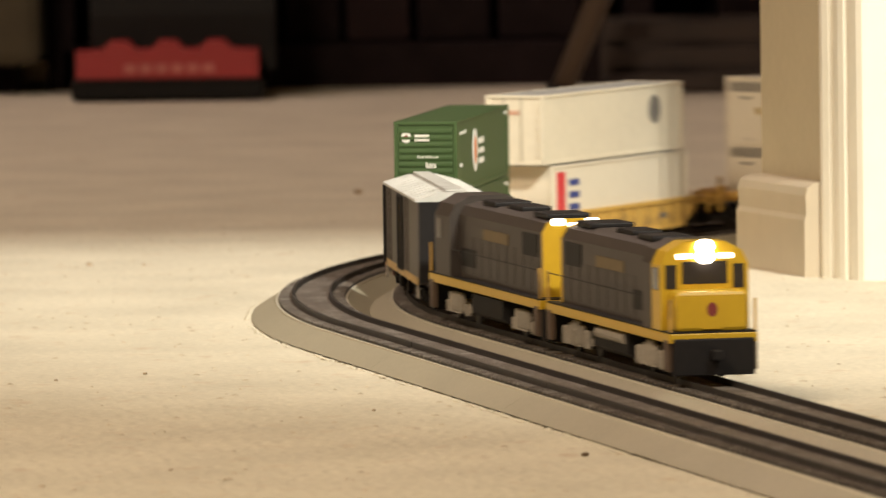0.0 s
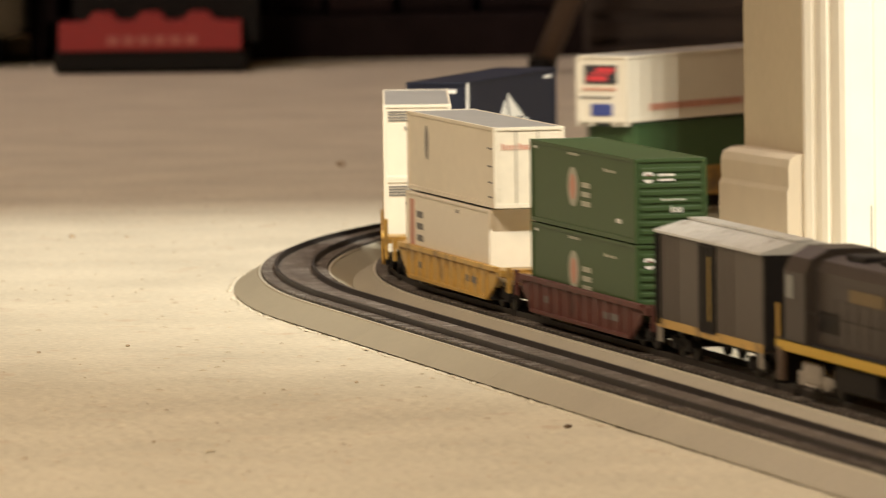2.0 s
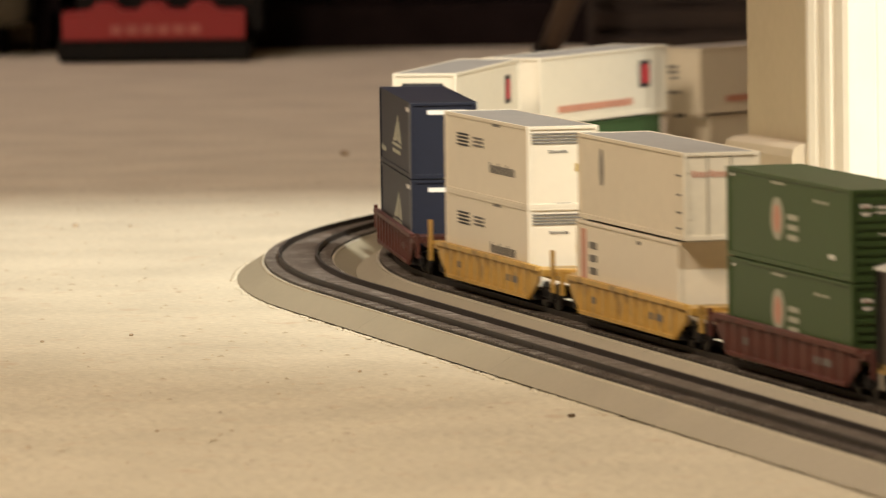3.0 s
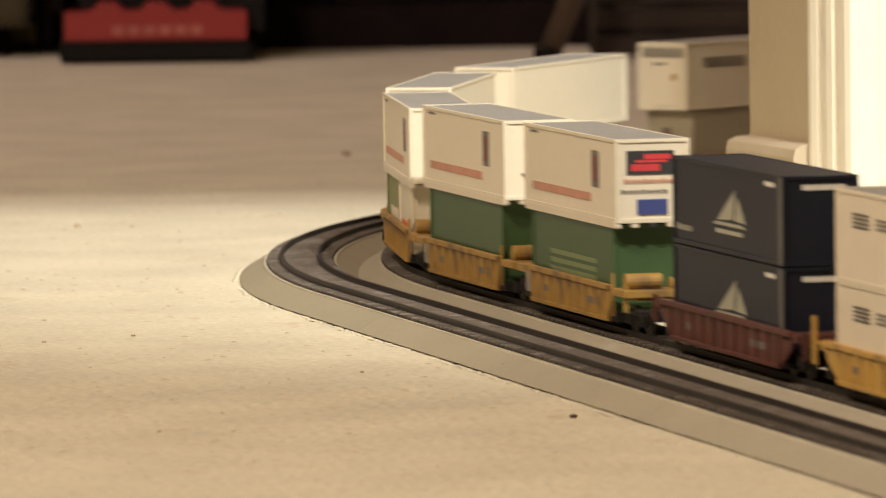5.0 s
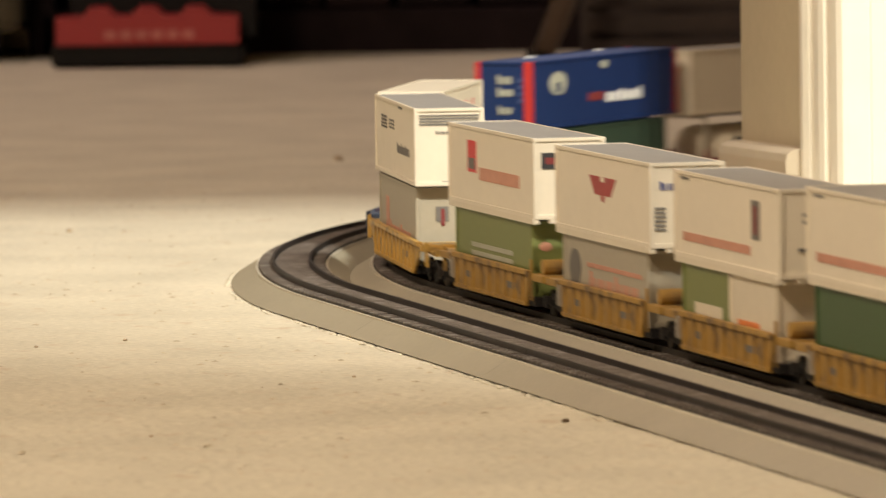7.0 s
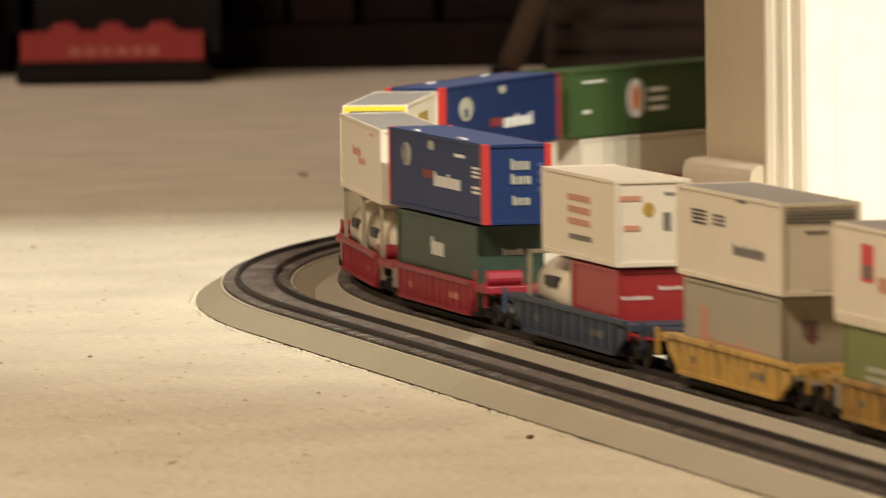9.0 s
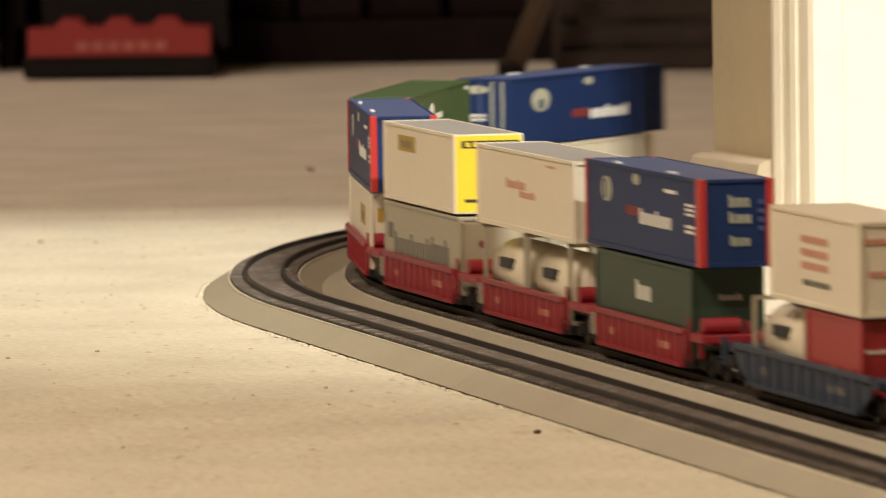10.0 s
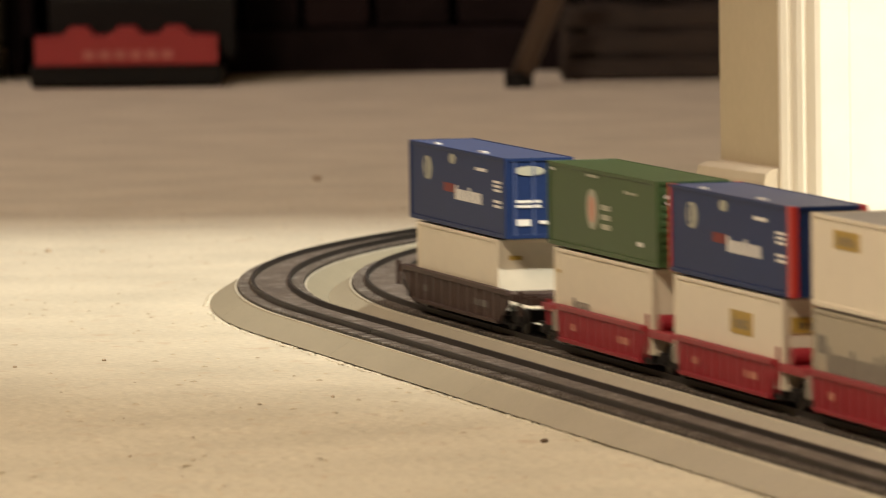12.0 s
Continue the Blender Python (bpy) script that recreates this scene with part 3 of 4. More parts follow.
# ---------------------------------------------------------------- locomotives and boxcar
def locomotive(centre, reverse, label):
    """A hood diesel; its cab is at +x."""
    c = thing("diesel_locomotive", label, "locomotive", "train")
    f = 8.4
    sill = part("sill", boxes((-f, f, -1.52, 1.52, 1.30, 1.62), bevel=0.03), LOCOYELLOW, c, "yellow frame sill")
    part("walkway", boxes((-f + 0.05, f - 0.05, -1.5, 1.5, 1.62, 1.68)), LOCODARK, c)
    hood = bmesh.new()
    prism(hood, [(-1.15, 1.68), (-1.15, 3.95), (-0.95, 4.28), (-0.5, 4.42), (0.5, 4.42), (0.95, 4.28), (1.15, 3.95), (1.15, 1.68)], -f + 1.0, 5.0, "x")
    hd = part("long_hood", hood, LOCOGREY, c)
    part("hood_end", prism(bmesh.new(), [(-1.16, 1.68), (-1.16, 3.95), (-0.96, 4.29), (-0.5, 4.44), (0.5, 4.44), (0.96, 4.29), (1.16, 3.95), (1.16, 1.68)], -f + 0.75, -f + 1.02, "x"), LOCOYELLOW, hd, "yellow hood end")
    for y0, y1 in ((-0.86, -0.36), (0.36, 0.86)):
        part("number_board", boxes((-f + 0.66, -f + 0.80, y0, y1, 4.20, 4.46), bevel=0.10), LITBOARD, hd, "lit number board")
    for i in range(9):
        x = -f + 1.7 + i * 1.25
        for sy in (-1, 1):
            part("hood_door", boxes((x - 0.52, x + 0.52, *sorted((sy * 1.14, sy * 1.17)), 1.85, 3.2)), LOCOGREY, hd)
    for sy in (-1, 1):
        part("radiator_grille", boxes((-f + 1.5, -f + 3.7, *sorted((sy * 1.14, sy * 1.19)), 3.05, 3.85)), LOCODARK, hd)
        part("air_grille", boxes((2.4, 4.6, *sorted((sy * 1.14, sy * 1.19)), 2.1, 2.75)), LOCODARK, hd)
        part("name_stripe", boxes((-2.6, 1.2, *sorted((sy * 1.17, sy * 1.19)), 3.22, 3.62)), DULLSTRIPE, hd, "dull yellow lettering stripe")
    for x0, x1, w in ((-f + 1.6, -f + 3.6, 0.8), (-2.2, 0.0, 0.55), (1.2, 3.2, 0.7)):
        part("roof_fan", boxes((x0, x1, -w, w, 4.38, 4.58), bevel=0.06), LOCODARK, hd)
    # cab
    cab = bmesh.new()
    prism(cab, [(-1.52, 1.68), (-1.52, 3.85), (-1.3, 4.30), (-0.7, 4.62), (0.7, 4.62), (1.3, 4.30), (1.52, 3.85), (1.52, 1.68)], 5.0, 7.3, "x")
    cb = part("cab", cab, LOCOYELLOW if not reverse else LOCOGREY, c, "yellow cab" if not reverse else "dark grey cab")
    part("cab_rear_wall", prism(bmesh.new(), [(-1.53, 1.68), (-1.53, 3.85), (-1.31, 4.31), (-0.7, 4.63), (0.7, 4.63), (1.31, 4.31), (1.53, 3.85), (1.53, 1.68)], 4.95, 6.1, "x"), LOCOGREY, cb)
    for sy in (-1, 1):
        part("side_window", boxes((6.25, 7.05, *sorted((sy * 1.50, sy * 1.54)), 3.0, 3.75), bevel=0.015), WINDOWDARK, cb)
        part("corner_window", boxes((7.28, 7.32, *sorted((sy * 0.98, sy * 1.36)), 3.05, 3.85)), WINDOWDARK, cb)
    part("windscreen", boxes((7.28, 7.32, -0.78, 0.78, 3.2, 3.95), bevel=0.01), WINDOWDARK, cb)
    nose = bmesh.new()
    box(nose, 7.25, 8.2, -1.25, 1.25, 1.66, 3.02, bevel=0.14)
    ns = part("short_hood", nose, LOCOYELLOW if not reverse else LOCOGREY, c)
    part("nose_door", boxes((8.19, 8.22, -0.35, 0.35, 1.75, 2.75)), LOCOYELLOW if not reverse else LOCOGREY, ns)
    part("nose_emblem", prism(bmesh.new(), ring(0.0, 2.4, 0.18, 0.24, 12), 8.2, 8.24, "x"), DIMRED, ns)
    if not reverse:
        for z in (4.12, 4.44):
            part("headlight", prism(bmesh.new(), ring(0.0, z, 0.28, 0.25, 16), 7.28, 7.44, "x"), LIT, cb, "glowing headlight")
        for y0, y1 in ((-1.0, -0.42), (0.42, 1.0)):
            part("number_board", boxes((7.29, 7.38, y0, y1, 4.04, 4.22), bevel=0.05), LITBOARD, cb, "lit number board")
    # pilots, steps and hand rails
    for sx in (-1, 1):
        x0, x1 = sorted((sx * (f - 0.25), sx * f))
        part("pilot", boxes((x0, x1 + (0.1 if sx > 0 else 0), -1.40, 1.40, 0.22, 1.45), bevel=0.05), LOCODARK, c, "black pilot plate")
        part("coupler", boxes((*sorted((sx * f, sx * (f + 0.55))), -0.18, 0.18, 0.75, 1.08), bevel=0.04), LOCODARK, c)
        for sy in (-1, 1):
            part("steps", boxes((*sorted((sx * (f - 0.75), sx * (f - 0.2))), *sorted((sy * 1.36, sy * 1.55)), 0.35, 1.4), bevel=0.03), LEGWOOD, c)
            part("grab_iron", boxes((*sorted((sx * (f - 0.18), sx * (f - 0.08))), *sorted((sy * 1.42, sy * 1.50)), 1.6, 2.75)), YELLOW, c)
    for sy in (-1, 1):
        part("handrail", boxes((-f + 0.2, 5.0, *sorted((sy * 1.45, sy * 1.48)), 2.66, 2.69)), LOCODARK, c)
    part("fuel_tank", prism(bmesh.new(), [(-1.35, 0.55), (-1.1, 0.38), (1.1, 0.38), (1.35, 0.55), (1.35, 1.2), (-1.35, 1.2)], -2.3, 2.3, "x"), LOCODARK, c)
    part("air_tank", prism(bmesh.new(), ring(-1.28, 1.02, 0.2, 0.2, 12), -1.9, 1.9, "x"), TRUCKGREY, c)
    for sx in (-1, 1):
        t = truck(c, sx * 5.0, TRUCKGREY, base=1.45, side=1.22)
        for sy in (-1, 1):
            part("side_casting", boxes((sx * 5 - 0.95, sx * 5 + 0.95, *sorted((sy * 1.22, sy * 1.31)), 0.34, 1.08), bevel=0.12), TRUCKGREY, t)
        for dx in (-1.45, 0.0, 1.45):
            part("journal_box", boxes((sx * 5 + dx - 0.33, sx * 5 + dx + 0.33, -1.36, -1.15, 0.3, 0.95), bevel=0.08), TRUCKGREY, t)
        part("sand_box", boxes((sx * 5 - 0.5, sx * 5 + 0.5, -1.34, -1.2, 0.8, 1.2), bevel=0.06), TRUCKGREY, t)
    if reverse:
        for o in c.children:
            o.matrix_basis = Matrix.Rotation(math.pi, 4, "Z") @ o.matrix_basis
    rides(c, centre, 5.0)
    return c


def boxcar(centre):
    c = thing("boxcar", "dark grey boxcar with a silver roof and yellow bottom stripe", "boxcar", "train")
    h, w = 6.45, 1.42
    part("body", boxes((-h, h, -w, w, 1.02, 4.15), bevel=0.02), BOXGREY, c)
    roof = bmesh.new()
    prism(roof, [(-w - 0.08, 4.12), (-w - 0.08, 4.2), (-0.5, 4.48), (0.5, 4.48), (w + 0.08, 4.2), (w + 0.08, 4.12)], -h - 0.05, h + 0.05, "x")
    rf = part("roof", roof, SILVER, c, "silver painted peaked roof")
    part("roof_walk", boxes((-h, h, -0.32, 0.32, 4.5, 4.58)), SILVER, rf)
    for i in range(12):
        x = -h + 0.5 + i * (2 * h - 1) / 11
        for sy in (-1, 1):
            part("roof_rib", prism(bmesh.new(), [(sy * (w + 0.06), 4.2), (sy * 0.5, 4.48), (sy * 0.5, 4.52), (sy * (w + 0.06), 4.24)], x - 0.05, x + 0.05, "x"), SILVER, rf)
    for sy in (-1, 1):
        part("sill_stripe", boxes((-h, h, *sorted((sy * w, sy * (w + 0.025))), 1.0, 1.28)), YELLOW, c, "yellow stripe along the sill")
        d = part("sliding_door", boxes((-1.0, 1.0, *sorted((sy * w, sy * (w + 0.07))), 1.2, 4.05), bevel=0.01), LOCODARK, c, "black sliding door")
        for x in (-0.6, 0.0, 0.6):
            part("door_rib", boxes((x - 0.05, x + 0.05, *sorted((sy * (w + 0.06), sy * (w + 0.11))), 1.25, 4.0)), LOCODARK, d)
        part("door_lettering", boxes((0.25, 0.45, *sorted((sy * (w + 0.075), sy * (w + 0.085))), 1.6, 3.7)), INKOCHRE, d)
        for i in range(8):
            x = -h + 0.8 + i * 0.6 + (4.4 if i > 3 else 0) * 1.0
            if -1.2 < x < 1.2:
                continue
            part("side_rib", boxes((x - 0.04, x + 0.04, *sorted((sy * w, sy * (w + 0.035))), 1.3, 4.1)), BOXGREY, c)
    part("front_end", boxes((h, h + 0.05, -w + 0.06, w - 0.06, 1.1, 4.1)), LOCODARK, c)
    part("underframe", boxes((-h + 0.2, h - 0.2, -0.7, 0.7, 0.72, 1.02)), LOCODARK, c)
    part("ladder", boxes((-h + 0.1, -h + 0.16, -w - 0.1, -w - 0.02, 1.1, 4.1), (-h + 0.5, -h + 0.56, -w - 0.1, -w - 0.02, 1.1, 4.1)), LOCODARK, c)
    part("brake_wheel", prism(bmesh.new(), ring(0.6, 3.4, 0.3, 0.3, 12), -h - 0.25, -h - 0.18, "x"), LOCODARK, c)
    for sx in (-1, 1):
        truck(c, sx * 4.7, LOCODARK)
        part("coupler", boxes((*sorted((sx * h, sx * (h + 0.6))), -0.18, 0.18, 0.75, 1.05), bevel=0.04), LOCODARK, c)
        part("step", boxes((*sorted((sx * (h - 0.5), sx * (h - 0.1))), -w - 0.02, -w + 0.06, 0.5, 1.0)), TRUCKGREY, c)
    rides(c, centre, 4.7)


locomotive(-9.25, False, "yellow-nosed dark grey diesel locomotive with glowing headlights")
locomotive(-27.0, True, "dark grey diesel locomotive running backwards, lit number boards")
boxcar(-43.65)


# ---------------------------------------------------------------- the stack cars and their loads, from the front of the train
def stack(centre, half, lower, upper, lz=0.6, uz=3.6, lx=0.0, ux=0.0):
    for c in lower if isinstance(lower, list) else [(lower, lx)]:
        load(c[0], centre, half, c[1], lz)
    load(upper, centre, half, ux, uz)


HUB = [("R", 0.355, 0.455, 0.28, 0.76, PALE, "oval"), ("R", 0.375, 0.435, 0.36, 0.68, INKPINK, "oval"), ("R", 0.49, 0.57, 0.30, 0.64, PALE, "rows3"),
       ("R", 0.70, 0.82, 0.78, 0.82, PALE, "word3"), ("R", 0.36, 0.46, 0.90, 0.93, PALE), ("R", 0.03, 0.05, 0.9, 0.93, INKWHITE), ("R", 0.82, 0.86, 0.2, 0.25, INKWHITE),
       ("L", 0.60, 0.69, 0.22, 0.82, INKWHITE, "oval"), ("L", 0.62, 0.67, 0.32, 0.72, INKORANGE, "oval"), ("L", 0.48, 0.57, 0.3, 0.72, INKWHITE, "rows3"),
       ("L", 0.82, 0.94, 0.8, 0.85, INKWHITE, "word3"), ("F", 0.10, 0.26, 0.71, 0.86, INKWHITE, "oval"), ("F", 0.14, 0.22, 0.75, 0.82, DIMRED, "oval"), ("F", 0.32, 0.56, 0.73, 0.84, INKWHITE, "rows2"), ("F", 0.36, 0.72, 0.50, 0.53, INKWHITE, "word6"),
       ("F", 0.50, 0.68, 0.36, 0.44, INKWHITE, "word3"), ("L", 0.9, 0.93, 0.35, 0.4, INKWHITE), ("L", 0.03, 0.06, 0.88, 0.92, INKWHITE)]


def hub():
    return container(14.3, 2.5, 2.85, GREEN, GREEN, "green steel container with an oval white and orange emblem", HUB, ribs=True)


well_car(-60.6, BROWN, "red-oxide well car carrying two green containers", length=19.6, well=14.6)
stack(-60.6, 7.2, hub(), hub(), uz=3.5)

# white pair
c1 = container(13.9, 2.6, 2.9, CREAM, ROOFGREY, "cream container with an upright dark logo", [
    ("R", 0.20, 0.235, 0.42, 0.86, INKGREY, "oval"), ("F", 0.10, 0.60, 0.72, 0.80, INKPINK, "word6"), ("R", 0.93, 0.96, 0.72, 0.74, INKBLACK), ("R", 0.93, 0.96, 0.5, 0.52, INKBLACK),
    ("R", 0.93, 0.96, 0.3, 0.32, INKBLACK), ("R", 0.93, 0.96, 0.12, 0.14, INKBLACK), ("L", 0.16, 0.24, 0.42, 0.84, INKGREY, "oval"), ("F", 0.03, 0.08, 0.1, 0.9, CREAM, "rows6"), ("F", 0.9, 0.95, 0.1, 0.9, CREAM, "rows6"),
    ("F", 0.30, 0.32, 0.02, 0.96, GREYC), ("F", 0.62, 0.64, 0.02, 0.96, GREYC)], group="containers")
c2 = container(13.4, 2.6, 2.92, WHITE, ROOFGREY, "white container with a red end stripe and dark lettering", [
    ("R", 0.035, 0.085, 0.1, 0.9, INKPINK), ("R", 0.12, 0.19, 0.22, 0.82, INKGREY, "rows4"), ("L", 0.90, 0.96, 0.1, 0.9, INKRED), ("L", 0.80, 0.87, 0.15, 0.85, INKBLUE, "rows4"), ("R", 0.6, 0.63, 0.86, 0.9, INKGREY)])
well_car(-80.2, YELLOW, "weathered yellow well car carrying two white containers", length=19.2, well=13.6)
stack(-80.2, 7.2, c2, c1, uz=3.6, ux=0.4, lx=-0.2)

REEFER = [("R", 0.14, 0.28, 0.60, 0.78, INKBLACK, "rows4"), ("R", 0.34, 0.46, 0.62, 0.76, INKGREY, "rows3"), ("R", 0.54, 0.84, 0.34, 0.47, INKGREY, "word9"), ("R", 0.58, 0.66, 0.92, 0.95, INKGREY),
          ("F", 0.06, 0.94, 0.78, 0.93, INKGREY, "rows4"), ("F", 0.30, 0.58, 0.67, 0.71, INKGREY, "word4"), ("F", 0.68, 0.78, 0.44, 0.54, INKOCHRE), ("F", 0.38, 0.64, 0.01, 0.06, INKBLACK),
          ("L", 0.66, 0.90, 0.62, 0.78, INKGREY, "rows3"), ("L", 0.16, 0.44, 0.32, 0.46, INKGREY, "word9")]
ree = [container(12.4, 2.6, 2.9, WHITE, ROOFGREY, "white refrigerated container with a dark front grille", REEFER) for _ in range(2)]
well_car(-99.8, YELLOW, "yellow well car with tall end posts and white containers", length=19.2, well=13.2, post=2.2)
stack(-99.8, 7.2, ree[0], ree[1], uz=3.46, ux=-0.3, lx=-0.3)

SAIL = [("R", 0.36, 0.66, 0.22, 0.74, PALE, "sail"), ("L", 0.30, 0.64, 0.22, 0.74, INKWHITE, "sail"), ("R", 0.03, 0.17, 0.16, 0.24, PALE, "word3"), ("L", 0.82, 0.95, 0.08, 0.16, INKWHITE, "word3"),
        ("F", 0.25, 0.85, 0.84, 0.90, INKWHITE), ("R", 0.84, 0.92, 0.86, 0.91, INKWHITE), ("L", 0.04, 0.12, 0.86, 0.91, INKWHITE)]
nav = [container(13.3, 2.5, 2.85, NAVY, NAVY, "navy blue container with a white sailboat emblem", SAIL) for _ in range(2)]
for n_ in nav:
    for sy in (-1, 1):
        part("edge_stripe", boxes((6.25, 6.62, *sorted((sy * 1.235, sy * 1.275)), 0.05, 2.8)), INKGREY if sy < 0 else INKWHITE, n_, "pale upright edge stripe")
well_car(-119.1, BROWN, "red-oxide well car carrying two navy containers", length=19.0, well=14.0)
stack(-119.1, 7.2, nav[0], nav[1], uz=3.5)

# five joined yellow units
NORTH = [("R", 0.735, 0.81, 0.38, 0.82, INKGREY), ("R", 0.75, 0.785, 0.44, 0.76, DIMRED), ("R", 0.08, 0.72, 0.20, 0.30, INKPINK), ("R", 0.06, 0.14, 0.90, 0.93, INKGREY),
         ("L", 0.14, 0.22, 0.40, 0.80, INKBLACK), ("L", 0.15, 0.20, 0.46, 0.74, INKRED), ("L", 0.28, 0.86, 0.16, 0.26, INKPINK)]
ENDLOGO = [("F", 0.14, 0.80, 0.58, 0.86, INKBLACK, "bar"), ("F", 0.20, 0.60, 0.62, 0.70, INKRED), ("F", 0.26, 0.70, 0.72, 0.75, INKRED), ("F", 0.38, 0.76, 0.76, 0.82, INKRED), ("F", 0.10, 0.80, 0.48, 0.53, INKPINK, "word8"), ("F", 0.06, 0.72, 0.36, 0.40, INKGREY, "word7"), ("F", 0.28, 0.70, 0.10, 0.28, INKBLUE)]
ENDSMALL = [("F", 0.30, 0.50, 0.60, 0.76, INKGREY, "rows2"), ("F", 0.36, 0.5, 0.52, 0.56, INKGREY), ("F", 0.24, 0.54, 0.30, 0.34, INKGREY)]
TRAP = [("R", 0.36, 0.64, 0.50, 0.72, REDC, "trapezoid"), ("R", 0.48, 0.52, 0.66, 0.725, WHITE, "bar"), ("R", 0.485, 0.515, 0.42, 0.53, REDC, "oval"), ("F", 0.12, 0.46, 0.68, 0.78, INKBLUE, "word3"), ("F", 0.06, 0.2, 0.2, 0.5, INKGREY, "rows6")]
pitch = 15.72
UZ = [3.66, 3.56, 3.28, 3.30, 3.36]
uppers = [NORTH + ENDLOGO, NORTH + ENDSMALL, NORTH + ENDSMALL, TRAP, [("R", 0.22, 0.32, 0.42, 0.82, INKRED, "bar"), ("R", 0.23, 0.31, 0.46, 0.6, INKGREY), ("R", 0.36, 0.82, 0.34, 0.50, INKPINK), ("F", 0.10, 0.55, 0.62, 0.82, INKBLACK, "bar"), ("F", 0.16, 0.5, 0.68, 0.76, DIMRED)]]
ulabels = ["white container with a faded red stripe and red emblem", "white container with a faded red side stripe", "white container with a faded red side stripe",
           "white container with a red trapezoid emblem", "white container with a broad faded red stripe"]
lowers = [(MGREEN, [("R", 0.22, 0.78, 0.20, 0.60, PALEGREEN, "rows4")], "green container with pale lettering rows"), (MGREEN, [], "plain mid-green steel container"), None,
          (GREYC, [("R", 0.06, 0.20, 0.30, 0.80, INKGREY, "oval"), ("R", 0.30, 0.90, 0.22, 0.55, INKPINK, "word6"), ("R", 0.28, 0.92, 0.6, 0.66, INKPINK)], "grey-beige container with faded red lettering"),
          (LGREEN, [("R", 0.20, 0.74, 0.24, 0.58, PALE, "rows3"), ("F", 0.1, 0.3, 0.6, 0.72, INKPINK, "oval")], "light green container with a pale name band")]
for i in range(5):
    cs = -139.3 - pitch * i
    well_car(cs, OCHRECAR, "weathered yellow unit of a joined well car set", length=15.5, well=12.2, half=7.86, joined=(i > 0, i < 4), ribs=9, sill=5.35)
    up = container(12.7, 2.6, 2.85, WHITE, ROOFGREY, ulabels[i], uppers[i])
    part("skirt", boxes((-6.3, 6.3, -1.3, -1.22, -0.18, 0.02)), CREAM, up)
    for y in (-1.22, -0.62, 0.0, 0.62, 1.12):
        part("landing_foot", boxes((6.0, 6.32, y - 0.12, y + 0.12, -0.16, 0.03), bevel=0.03), WHITE if abs(y) > 0.3 else INKBLACK, up)
    if lowers[i]:
        m_, marks_, lab_ = lowers[i]
        lo = container(11.3, 2.45, UZ[i] - 0.7, m_, m_, lab_, marks_)
        stack(cs, 7.86, lo, up, uz=UZ[i])
    else:
        a_ = container(5.6, 2.45, 2.6, CREAM, CREAM, "cream half-length container with a red square emblem", [("R", 0.16, 0.62, 0.16, 0.42, INKORANGE)])
        b_ = container(5.6, 2.45, 2.6, LGREEN, LGREEN, "light green half-length container with a pale panel", [("R", 0.25, 0.85, 0.2, 0.5, CREAM)])
        stack(cs, 7.86, [(a_, 2.85), (b_, -2.85)], up, uz=UZ[i])

# yellow car with a refrigerated container over a grey one
j_up = container(12.2, 2.6, 2.9, WHITE, ROOFGREY, "white refrigerated container with dark lettering", REEFER)
j_lo = container(11.2, 2.45, 2.84, GREYC, GREYC, "grey-beige container with red lettering", [("R", 0.16, 0.24, 0.30, 0.72, INKPINK), ("R", 0.26, 0.84, 0.18, 0.42, INKPINK, "word6"), ("F", 0.3, 0.5, 0.55, 0.75, INKGREY), ("F", 0.38, 0.44, 0.5, 0.72, DIMRED)])
well_car(-220.3, YELLOW, "yellow well car with a grey container in the well", length=18.4, well=12.6)
stack(-220.3, 7.2, j_lo, j_up, uz=3.52)

# dark blue car with a short white container over a tank and a red container
k_up = container(9.8, 2.6, 2.9, WHITE, WHITE, "short white container with a red script logo", [("R", 0.34, 0.64, 0.38, 0.80, INKPINK, "rows3"), ("R", 0.36, 0.66, 0.22, 0.28, INKGREY), ("F", 0.04, 0.34, 0.76, 0.82, INKPINK), ("F", 0.10, 0.32, 0.42, 0.48, INKPINK), ("F", 0.36, 0.52, 0.58, 0.74, INKOCHRE, "oval"),
                 ("F", 0.66, 0.96, 0.82, 0.86, INKGREY, "word4"), ("F", 0.64, 0.74, 0.42, 0.62, INKGREY), ("F", 0.82, 0.92, 0.42, 0.62, INKGREY),
                 ("L", 0.22, 0.46, 0.32, 0.78, INKRED, "word4"), ("L", 0.40, 0.46, 0.58, 0.78, INKRED, "oval"), ("L", 0.22, 0.46, 0.20, 0.26, INKBLACK), ("L", 0.80, 0.90, 0.34, 0.54, INKGREY, "rows3")])
k_red = container(5.95, 2.44, 2.52, REDC, REDC, "red half-length container with white lettering", [("R", 0.45, 0.8, 0.12, 0.4, INKPINK, "word4"), ("F", 0.04, 0.50, 0.60, 0.66, INKWHITE, "word6"), ("F", 0.6, 0.95, 0.72, 0.78, INKWHITE, "word4")])
k_tank = tank_container("cream tank container in a grey frame", 2.52)
well_car(-240.2, NAVYCAR, "dark blue well car carrying a tank and a red container", length=19.2, well=13.2)
stack(-240.2, 7.2, [(k_red, 3.05), (k_tank, -3.05)], k_up, uz=3.22, ux=1.3)


